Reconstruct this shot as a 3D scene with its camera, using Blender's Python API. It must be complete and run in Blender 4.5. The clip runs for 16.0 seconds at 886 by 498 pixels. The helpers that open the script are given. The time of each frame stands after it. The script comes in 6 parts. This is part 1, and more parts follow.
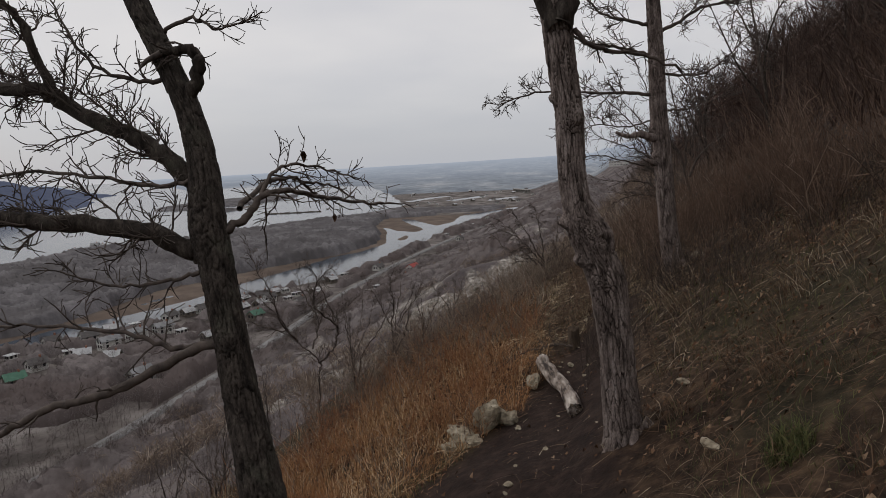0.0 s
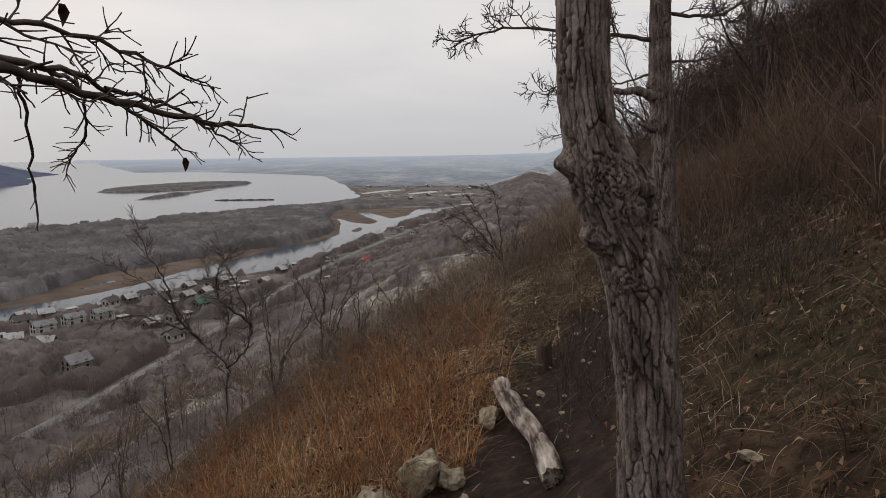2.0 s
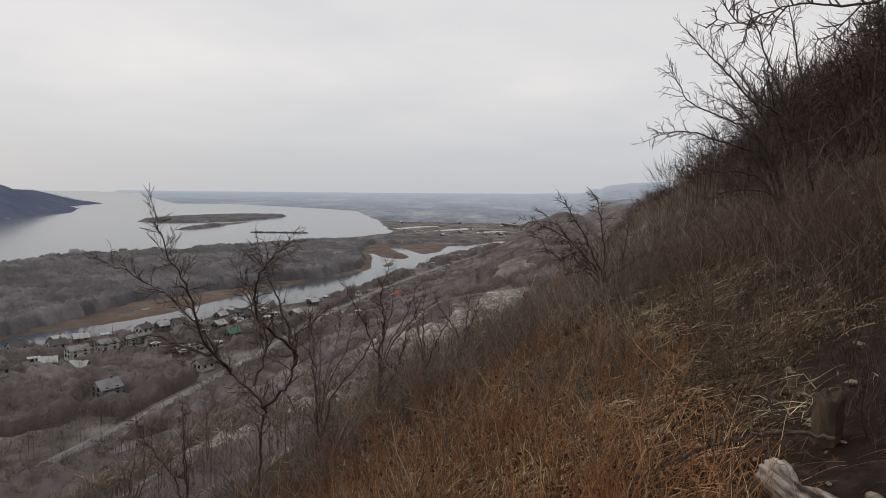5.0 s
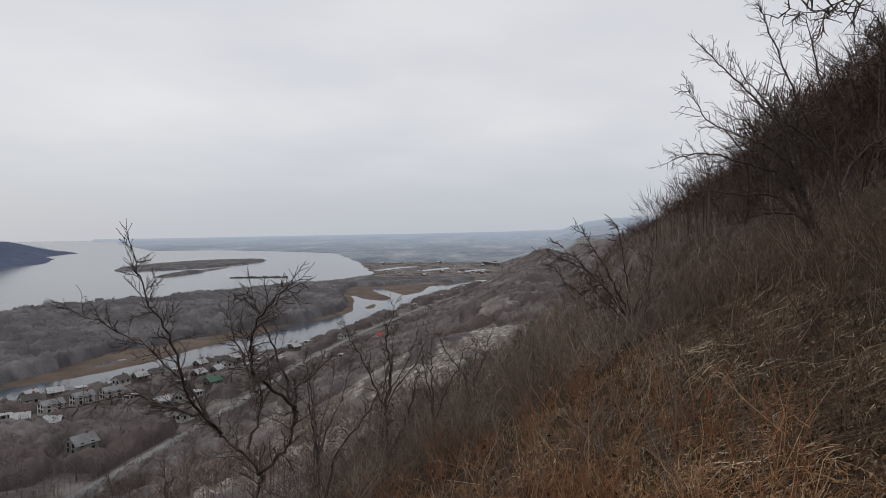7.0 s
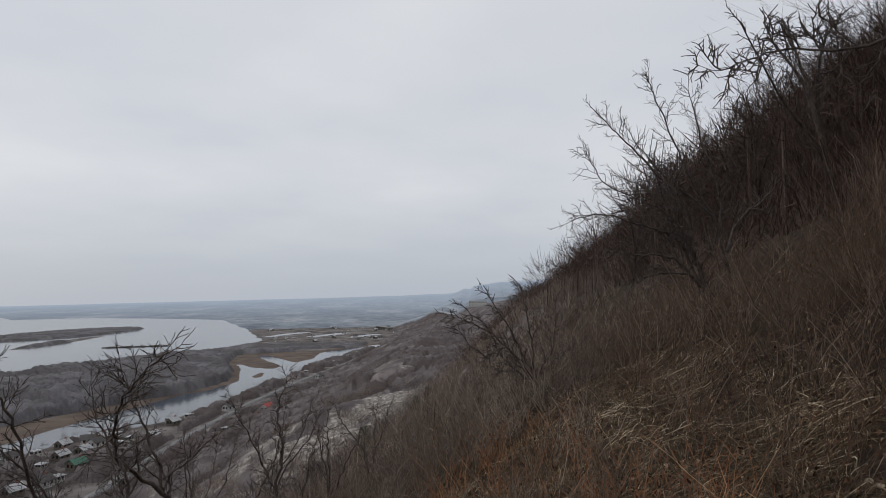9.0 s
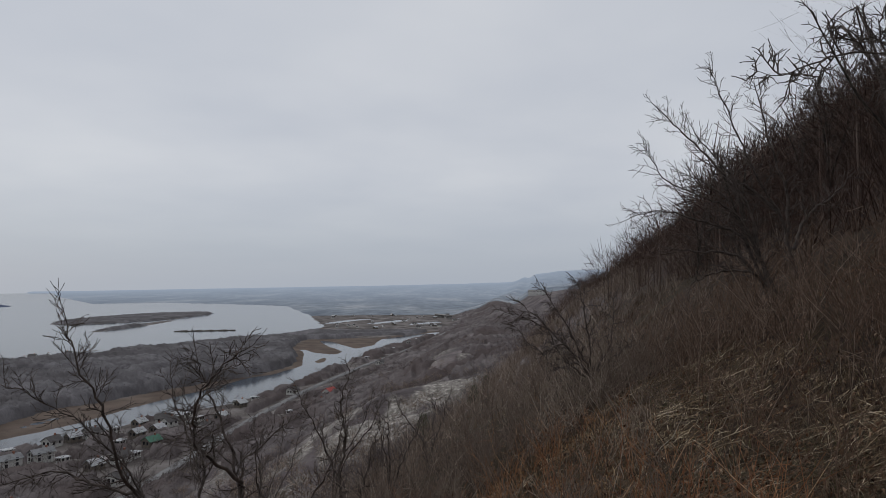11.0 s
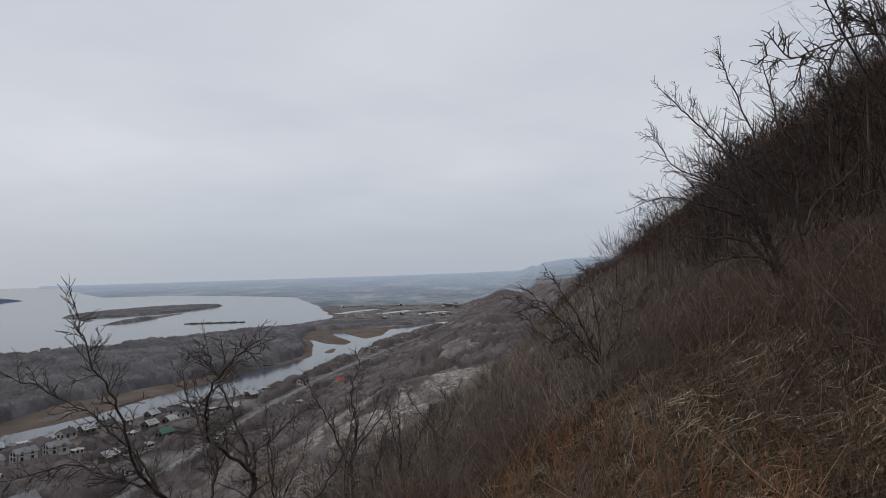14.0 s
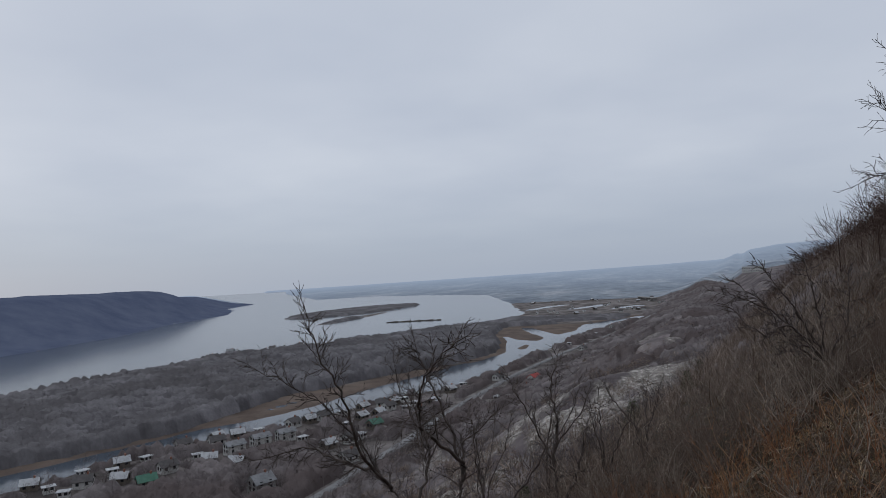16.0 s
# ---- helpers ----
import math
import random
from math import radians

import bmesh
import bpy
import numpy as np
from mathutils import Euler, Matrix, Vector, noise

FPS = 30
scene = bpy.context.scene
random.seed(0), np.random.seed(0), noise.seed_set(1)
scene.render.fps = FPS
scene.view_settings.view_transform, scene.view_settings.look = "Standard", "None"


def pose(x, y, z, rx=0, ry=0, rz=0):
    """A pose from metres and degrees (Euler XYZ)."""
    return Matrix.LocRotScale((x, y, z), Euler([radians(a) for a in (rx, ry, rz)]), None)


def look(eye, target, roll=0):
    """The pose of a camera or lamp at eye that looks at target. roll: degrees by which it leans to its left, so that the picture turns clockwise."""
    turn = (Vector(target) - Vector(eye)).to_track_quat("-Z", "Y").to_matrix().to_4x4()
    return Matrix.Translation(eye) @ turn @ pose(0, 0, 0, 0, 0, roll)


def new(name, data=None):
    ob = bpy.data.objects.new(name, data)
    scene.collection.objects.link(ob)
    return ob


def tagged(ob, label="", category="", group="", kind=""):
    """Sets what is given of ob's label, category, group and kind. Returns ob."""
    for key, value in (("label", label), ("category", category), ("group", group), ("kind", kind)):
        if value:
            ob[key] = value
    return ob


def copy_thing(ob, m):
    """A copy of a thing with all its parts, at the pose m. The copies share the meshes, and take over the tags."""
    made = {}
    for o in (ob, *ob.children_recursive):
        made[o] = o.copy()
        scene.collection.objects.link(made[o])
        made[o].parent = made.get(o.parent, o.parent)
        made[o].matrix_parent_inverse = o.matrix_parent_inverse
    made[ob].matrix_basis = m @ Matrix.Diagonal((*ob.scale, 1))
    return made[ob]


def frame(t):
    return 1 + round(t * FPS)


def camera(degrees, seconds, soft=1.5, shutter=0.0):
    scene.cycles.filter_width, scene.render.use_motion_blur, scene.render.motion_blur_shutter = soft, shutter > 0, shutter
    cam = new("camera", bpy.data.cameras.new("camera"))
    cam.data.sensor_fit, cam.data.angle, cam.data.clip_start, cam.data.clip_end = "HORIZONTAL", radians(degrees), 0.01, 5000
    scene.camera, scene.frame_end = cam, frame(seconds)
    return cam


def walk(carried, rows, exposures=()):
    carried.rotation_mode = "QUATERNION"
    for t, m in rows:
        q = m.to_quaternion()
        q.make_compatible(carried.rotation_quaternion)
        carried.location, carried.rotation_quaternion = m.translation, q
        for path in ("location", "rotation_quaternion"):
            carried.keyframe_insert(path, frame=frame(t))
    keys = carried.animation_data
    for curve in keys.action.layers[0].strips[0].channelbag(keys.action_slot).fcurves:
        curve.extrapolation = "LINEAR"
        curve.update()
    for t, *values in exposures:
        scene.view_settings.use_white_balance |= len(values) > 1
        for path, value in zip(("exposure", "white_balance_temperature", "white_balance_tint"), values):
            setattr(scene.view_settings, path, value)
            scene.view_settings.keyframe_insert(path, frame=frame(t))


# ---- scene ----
cam = camera(67.8, 16.0, 0.6)

PATH = [
    (0, (0.485, 1.033, 1.88), (0.369, 3.012, 1.608), -2.5),
    (0.5, (0.59, 1.454, 1.81), (0.528, 3.443, 1.612), -2.4),
    (1, (0.643, 1.994, 1.731), (0.869, 3.974, 1.567), 0.6),
    (1.5, (0.65, 2.446, 1.636), (0.933, 4.412, 1.398), -0.8),
    (2, (0.577, 2.893, 1.512), (0.6, 4.871, 1.22), 0.1),
    (2.5, (0.413, 3.271, 1.371), (0.387, 5.248, 1.074), -0.5),
    (3, (0.251, 3.662, 1.186), (0.123, 5.628, 0.841), -1.1),
    (3.5, (0.072, 4.031, 1.071), (0.087, 6.022, 0.884), -1.9),
    (4, (-0.03, 4.412, 0.986), (-0.158, 6.385, 0.688), -2.9),
    (4.5, (-0.066, 4.765, 0.942), (-0.201, 6.741, 0.659), 1.3),
    (4.7, (-0.114, 4.85, 0.928), (-0.206, 6.837, 0.713), 2.0),
    (6.8, (-0.544, 5.653, 0.82), (-0.569, 7.65, 0.711), -0.5),
    (7, (-0.563, 5.721, 0.806), (-0.578, 7.72, 0.746), -0.2),
    (7.5, (-0.573, 5.897, 0.795), (-0.448, 7.892, 0.751), -1.4),
    (8, (-0.622, 5.975, 0.793), (-0.363, 7.957, 0.755), -1.8),
    (8.5, (-0.701, 5.984, 0.788), (-0.41, 7.963, 0.813), -0.9),
    (9, (-0.634, 6.135, 0.773), (-0.326, 8.107, 0.905), -0.6),
    (11.3, (-0.637, 5.959, 0.879), (-0.516, 7.954, 0.961), -0.1),
    (11.5, (-0.633, 5.953, 0.88), (-0.497, 7.947, 0.941), -0.0),
    (12, (-0.647, 5.984, 0.875), (-0.495, 7.978, 0.837), 0.3),
    (12.5, (-0.655, 5.981, 0.876), (-0.545, 7.977, 0.914), 0.0),
    (13, (-0.656, 5.991, 0.877), (-0.533, 7.987, 0.927), -0.4),
    (13.5, (-0.647, 5.986, 0.88), (-0.53, 7.982, 0.934), -0.8),
    (14, (-0.644, 5.989, 0.879), (-0.537, 7.985, 0.945), -0.9),
    (14.5, (-0.641, 5.98, 0.878), (-0.544, 7.977, 0.942), -0.9),
    (15, (-0.639, 5.955, 0.889), (-0.632, 7.954, 0.962), -1.2),
    (15.5, (-0.651, 5.889, 0.891), (-0.867, 7.875, 0.981), -2.4),
    (16, (-0.68, 5.862, 0.893), (-1.136, 7.808, 0.967), -3.1),
]
walk(cam, [(t, look(eye, target, roll)) for t, eye, target, roll in PATH],
     [(0, -0.05, 6750, 12), (0.5, 0.14, 6800, 12), (1.5, 0.12, 7000, 13), (3.5, 0.14, 7000, 12), (7, 0.08, 6550, 11), (9, -0.03, 6400, 10), (11.5, -0.23, 6250, 10), (12.5, -0.08, 6300, 10), (15, -0.12, 6150, 10), (16, -0.27, 5900, 10)])

# ---- world, sun ----
world = bpy.data.worlds.new("sky")
scene.world = world
world.use_nodes = True
wn, wl = world.node_tree.nodes, world.node_tree.links
wn.clear()
w_out = wn.new("ShaderNodeOutputWorld")
w_bg = wn.new("ShaderNodeBackground")
w_sky = wn.new("ShaderNodeTexSky")
w_sky.sky_type = "NISHITA"
w_sky.sun_disc = False
w_sky.sun_elevation = radians(24)
w_sky.sun_rotation = radians(-60)
w_scale = wn.new("ShaderNodeVectorMath")
w_scale.operation = "SCALE"
w_scale.inputs["Scale"].default_value = 0.06
wl.new(w_sky.outputs[0], w_scale.inputs[0])
# overcast cloud deck: flat bands seen in perspective
w_tc = wn.new("ShaderNodeTexCoord")
w_sep = wn.new("ShaderNodeSeparateXYZ")
wl.new(w_tc.outputs["Generated"], w_sep.inputs[0])
w_add = wn.new("ShaderNodeMath")
w_add.operation = "ADD"
w_add.inputs[1].default_value = 0.16
w_abs = wn.new("ShaderNodeMath")
w_abs.operation = "ABSOLUTE"
wl.new(w_sep.outputs["Z"], w_abs.inputs[0])
wl.new(w_abs.outputs[0], w_add.inputs[0])
w_flat = wn.new("ShaderNodeCombineXYZ")
for i, ax in enumerate("XY"):
    d = wn.new("ShaderNodeMath")
    d.operation = "DIVIDE"
    wl.new(w_sep.outputs[ax], d.inputs[0])
    wl.new(w_add.outputs[0], d.inputs[1])
    wl.new(d.outputs[0], w_flat.inputs[i])
w_noise = wn.new("ShaderNodeTexNoise")
w_noise.inputs["Scale"].default_value = 0.9
w_noise.inputs["Detail"].default_value = 4.0
w_noise.inputs["Roughness"].default_value = 0.45
wl.new(w_flat.outputs[0], w_noise.inputs["Vector"])
w_ramp = wn.new("ShaderNodeValToRGB")
w_ramp.color_ramp.elements[0].position = 0.3
w_ramp.color_ramp.elements[0].color = (0.58, 0.60, 0.645, 1)
w_ramp.color_ramp.elements[1].position = 0.7
w_ramp.color_ramp.elements[1].color = (0.72, 0.725, 0.74, 1)
wl.new(w_noise.outputs["Fac"], w_ramp.inputs[0])
# the deck is a little darker and bluer down at the horizon
w_hz = wn.new("ShaderNodeMapRange")
w_hz.interpolation_type = "SMOOTHSTEP"
w_hz.inputs["From Min"].default_value = -0.02
w_hz.inputs["From Max"].default_value = 0.19
wl.new(w_sep.outputs["Z"], w_hz.inputs["Value"])
w_low = wn.new("ShaderNodeMix")
w_low.data_type = "RGBA"
w_low.inputs["A"].default_value = (0.45, 0.485, 0.54, 1)
wl.new(w_hz.outputs[0], w_low.inputs["Factor"])
wl.new(w_ramp.outputs[0], w_low.inputs["B"])
w_mix = wn.new("ShaderNodeMix")
w_mix.data_type = "RGBA"
w_mix.inputs["Factor"].default_value = 0.92
wl.new(w_scale.outputs[0], w_mix.inputs["A"])
wl.new(w_low.outputs["Result"], w_mix.inputs["B"])
wl.new(w_mix.outputs["Result"], w_bg.inputs["Color"])
wl.new(w_bg.outputs[0], w_out.inputs[0])
w_bg.inputs["Strength"].default_value = 1.08

sun = new("sun", bpy.data.lights.new("sun", "SUN"))
sun.data.energy, sun.data.angle, sun.data.color = 0.6, radians(25), (1.0, 0.97, 0.93)
sun.matrix_world = look((-60, 40, 60), (0, 6, 0))


# ---- materials ----
def material(name, rough=0.8):
    m = bpy.data.materials.new(name)
    m.use_nodes = True
    nt = m.node_tree
    return m, nt.nodes, nt.links, nt.nodes["Principled BSDF"]


def ramp(nodes, links, fac, stops):
    r = nodes.new("ShaderNodeValToRGB")
    els = r.color_ramp.elements
    while len(els) < len(stops):
        els.new(0.5)
    for e, (p, c) in zip(els, stops):
        e.position, e.color = p, (*c, 1)
    links.new(fac, r.inputs[0])
    return r.outputs[0]


def tex(nodes, links, kind, scale, detail=4.0, rough=0.55, stretch=None):
    tc = nodes.new("ShaderNodeTexCoord")
    src = tc.outputs["Object"]
    if stretch:
        mp = nodes.new("ShaderNodeMapping")
        mp.inputs["Scale"].default_value = stretch
        links.new(src, mp.inputs[0])
        src = mp.outputs[0]
    n = nodes.new(kind)
    n.inputs["Scale"].default_value = scale
    if kind == "ShaderNodeTexNoise":
        n.inputs["Detail"].default_value = detail
        n.inputs["Roughness"].default_value = rough
    links.new(src, n.inputs["Vector"])
    return n


def mix(nodes, links, fac, a, b, mode="MIX"):
    m = nodes.new("ShaderNodeMix")
    m.data_type, m.blend_type = "RGBA", mode
    for key, v in (("Factor", fac), ("A", a), ("B", b)):
        if isinstance(v, (int, float)):
            m.inputs[key].default_value = v
        elif isinstance(v, tuple):
            m.inputs[key].default_value = (*v, 1)
        else:
            links.new(v, m.inputs[key])
    return m.outputs["Result"]


def bump(nodes, links, bsdf, height, strength, distance):
    b = nodes.new("ShaderNodeBump")
    b.inputs["Strength"].default_value, b.inputs["Distance"].default_value = strength, distance
    links.new(height, b.inputs["Height"])
    links.new(b.outputs[0], bsdf.inputs["Normal"])


def island(nodes):
    return nodes.new("ShaderNodeNewGeometry").outputs["Random Per Island"]


def mottled(name, stops, scale, rough=0.85, bump_scale=None, strength=0.4, distance=0.01, stretch=None, fine=None):
    """A surface of noise-mixed colours with relief; fine adds a second, smaller variation."""
    m, n, l, b = material(name)
    t = tex(n, l, "ShaderNodeTexNoise", scale, 5, 0.6, stretch)
    col = ramp(n, l, t.outputs["Fac"], stops)
    if fine:
        t2 = tex(n, l, "ShaderNodeTexNoise", fine, 3, 0.6, stretch)
        col = mix(n, l, 0.55, col, ramp(n, l, t2.outputs["Fac"], [(0.25, (0.25, 0.25, 0.25)), (0.75, (0.8, 0.8, 0.8))]), "OVERLAY")
    l.new(col, b.inputs["Base Color"])
    b.inputs["Roughness"].default_value = rough
    b.inputs["Specular IOR Level"].default_value = 0.25
    if bump_scale:
        t3 = tex(n, l, "ShaderNodeTexNoise", bump_scale, 4, 0.65, stretch)
        bump(n, l, b, t3.outputs["Fac"], strength, distance)
    return m


def stalks(name, stops, rough=0.8, patch=None):
    """Stems, blades and leaves: each piece takes its own tone; patch tints areas of the place."""
    m, n, l, b = material(name)
    col = ramp(n, l, island(n), stops)
    if patch:
        t = tex(n, l, "ShaderNodeTexNoise", patch[0], 3, 0.5)
        col = mix(n, l, ramp(n, l, t.outputs["Fac"], [(0.4, (0, 0, 0)), (0.6, (1, 1, 1))]), col, mix(n, l, 0.75, col, patch[1]))
    l.new(col, b.inputs["Base Color"])
    b.inputs["Roughness"].default_value = rough
    b.inputs["Specular IOR Level"].default_value = 0.15
    return m


def bark_material(name, dark, mid, light, lichen):
    m, n, l, b = material(name)
    t = tex(n, l, "ShaderNodeTexNoise", 22, 6, 0.65, (1, 1, 0.22))
    col = ramp(n, l, t.outputs["Fac"], [(0.3, dark), (0.52, mid), (0.74, light)])
    t2 = tex(n, l, "ShaderNodeTexNoise", 5, 4, 0.6)
    col = mix(n, l, ramp(n, l, t2.outputs["Fac"], [(0.56, (0, 0, 0)), (0.72, (0.55, 0.55, 0.55))]), col, lichen)
    t4 = tex(n, l, "ShaderNodeTexNoise", 120, 4, 0.7, (1, 1, 0.45))
    col = mix(n, l, 0.7, col, ramp(n, l, t4.outputs["Fac"], [(0.3, (0.22, 0.22, 0.22)), (0.7, (0.82, 0.82, 0.82))]), "OVERLAY")
    # dark crack colour, deepened as painted crease shade that flat light leaves out
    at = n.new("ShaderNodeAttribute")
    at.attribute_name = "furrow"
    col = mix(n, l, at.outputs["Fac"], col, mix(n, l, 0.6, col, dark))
    l.new(col, b.inputs["Base Color"])
    b.inputs["Roughness"].default_value = 0.9
    b.inputs["Specular IOR Level"].default_value = 0.2
    t3 = tex(n, l, "ShaderNodeTexNoise", 60, 5, 0.7, (1, 1, 0.3))
    bump(n, l, b, t3.outputs["Fac"], 0.7, 0.006)
    return m


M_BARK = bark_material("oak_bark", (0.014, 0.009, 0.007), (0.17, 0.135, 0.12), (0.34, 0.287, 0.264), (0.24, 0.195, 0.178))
# the same bark with a backlit tree's shade put into its colour
M_BARK_SHADED = bark_material("shaded_oak_bark", (0.008, 0.006, 0.005), (0.045, 0.036, 0.030), (0.10, 0.085, 0.07), (0.08, 0.08, 0.06))
M_TWIG = mottled("twig_bark", [(0.3, (0.034, 0.026, 0.023)), (0.7, (0.135, 0.108, 0.092))], 14, 0.85, 60, 0.4, 0.004)
M_BRUSH = stalks("bare_brush", [(0.0, (0.07, 0.052, 0.043)), (0.45, (0.23, 0.174, 0.134)), (0.8, (0.31, 0.248, 0.196)), (1.0, (0.52, 0.44, 0.36))], 0.85, (1.1, (0.13, 0.091, 0.07)))
M_BANK = stalks("bank_brush", [(0.0, (0.04, 0.027, 0.021)), (0.45, (0.15, 0.098, 0.07)), (0.85, (0.24, 0.168, 0.125)), (1.0, (0.38, 0.295, 0.23))], 0.85, (0.6, (0.11, 0.066, 0.045)))
M_THICKET = stalks("dark_thicket", [(0.0, (0.024, 0.016, 0.014)), (0.45, (0.088, 0.058, 0.047)), (0.85, (0.15, 0.105, 0.086)), (1.0, (0.2, 0.155, 0.13))], 0.85, (0.4, (0.06, 0.036, 0.028)))

M_SCRUB = stalks("pale_scrub", [(0.0, (0.08, 0.067, 0.064)), (0.5, (0.145, 0.125, 0.12)), (1.0, (0.26, 0.23, 0.222))], 0.9, (0.06, (0.075, 0.058, 0.052)))

def wood_material(name, dark, light, low):
    """Massed bare twigs: each crown has its own tone, with fine streaks."""
    m, n, l, b = material(name)
    at = n.new("ShaderNodeAttribute")
    at.attribute_name = "tone"
    col = ramp(n, l, at.outputs["Fac"], [(0.1, dark), (0.9, light)])
    t = tex(n, l, "ShaderNodeTexNoise", 0.9, 5, 0.7, (1, 1, 0.35))
    col = mix(n, l, 0.5, col, ramp(n, l, t.outputs["Fac"], [(0.3, (0.3, 0.3, 0.3)), (0.7, (0.72, 0.72, 0.72))]), "OVERLAY")
    t2 = tex(n, l, "ShaderNodeTexNoise", 0.022, 4, 0.55)
    col = mix(n, l, ramp(n, l, t2.outputs["Fac"], [(0.42, (0, 0, 0)), (0.62, (0.8, 0.8, 0.8))]), col, low)
    l.new(col, b.inputs["Base Color"])
    b.inputs["Roughness"].default_value = 0.95
    b.inputs["Specular IOR Level"].default_value = 0.1
    bump(n, l, b, t.outputs["Fac"], 0.5, 0.5)
    return m


M_GARDEN = wood_material("garden_trees", (0.078, 0.066, 0.065), (0.185, 0.163, 0.16), (0.085, 0.066, 0.062))
M_WOOD_FAR = wood_material("bare_wood", (0.08, 0.075, 0.079), (0.178, 0.168, 0.174), (0.078, 0.072, 0.073))
M_GRASS = stalks("dry_grass", [(0.0, (0.045, 0.025, 0.014)), (0.3, (0.21, 0.117, 0.056)), (0.7, (0.55, 0.335, 0.165)), (1.0, (0.92, 0.76, 0.53))], 0.75, (1.3, (0.36, 0.17, 0.074)))
M_STRAW = stalks("flattened_straw", [(0.0, (0.035, 0.023, 0.014)), (0.5, (0.115, 0.08, 0.049)), (0.82, (0.28, 0.21, 0.14)), (1.0, (0.72, 0.61, 0.47))], 0.8, (0.7, (0.11, 0.062, 0.037)))
M_HAY = stalks("bleached_grass", [(0.0, (0.03, 0.02, 0.013)), (0.45, (0.12, 0.082, 0.047)), (0.8, (0.33, 0.245, 0.145)), (1.0, (0.85, 0.72, 0.52))], 0.78, (1.6, (0.075, 0.05, 0.032)))
M_SHOOT = stalks("russet_shoots", [(0.0, (0.08, 0.036, 0.02)), (0.4, (0.27, 0.125, 0.06)), (0.8, (0.44, 0.235, 0.115)), (1.0, (0.7, 0.5, 0.3))], 0.8, (0.9, (0.24, 0.10, 0.05)))
M_FORB = stalks("dark_forbs", [(0.0, (0.022, 0.016, 0.014)), (0.6, (0.06, 0.044, 0.036)), (1.0, (0.16, 0.12, 0.095))], 0.85)
M_GREEN = stalks("green_grass", [(0.0, (0.04, 0.05, 0.018)), (0.6, (0.085, 0.095, 0.035)), (1.0, (0.16, 0.15, 0.06))], 0.7)
M_PINE = stalks("pine_needles", [(0.0, (0.02, 0.028, 0.013)), (0.6, (0.05, 0.062, 0.026)), (1.0, (0.11, 0.115, 0.05))], 0.7)
M_LEAF = stalks("dead_leaf", [(0.0, (0.03, 0.015, 0.009)), (0.5, (0.09, 0.046, 0.025)), (0.88, (0.18, 0.105, 0.063)), (1.0, (0.34, 0.24, 0.16))], 0.8)
M_CHALK = mottled("pale_limestone", [(0.3, (0.15, 0.12, 0.085)), (0.5, (0.31, 0.262, 0.19)), (0.75, (0.50, 0.445, 0.35))], 14, 0.9, 50, 0.8, 0.02, None, 40)
M_LOG = mottled("weathered_log", [(0.40, (0.03, 0.021, 0.017)), (0.47, (0.16, 0.125, 0.102)), (0.56, (0.31, 0.265, 0.23)), (0.72, (0.50, 0.45, 0.40))], 13, 0.85, 45, 0.6, 0.006, (1, 0.25, 1), 40)
M_STUMP = mottled("rotten_stump_wood", [(0.3, (0.03, 0.022, 0.016)), (0.7, (0.12, 0.085, 0.058))], 18, 0.95, 50, 0.7, 0.01, (1, 1, 0.3))


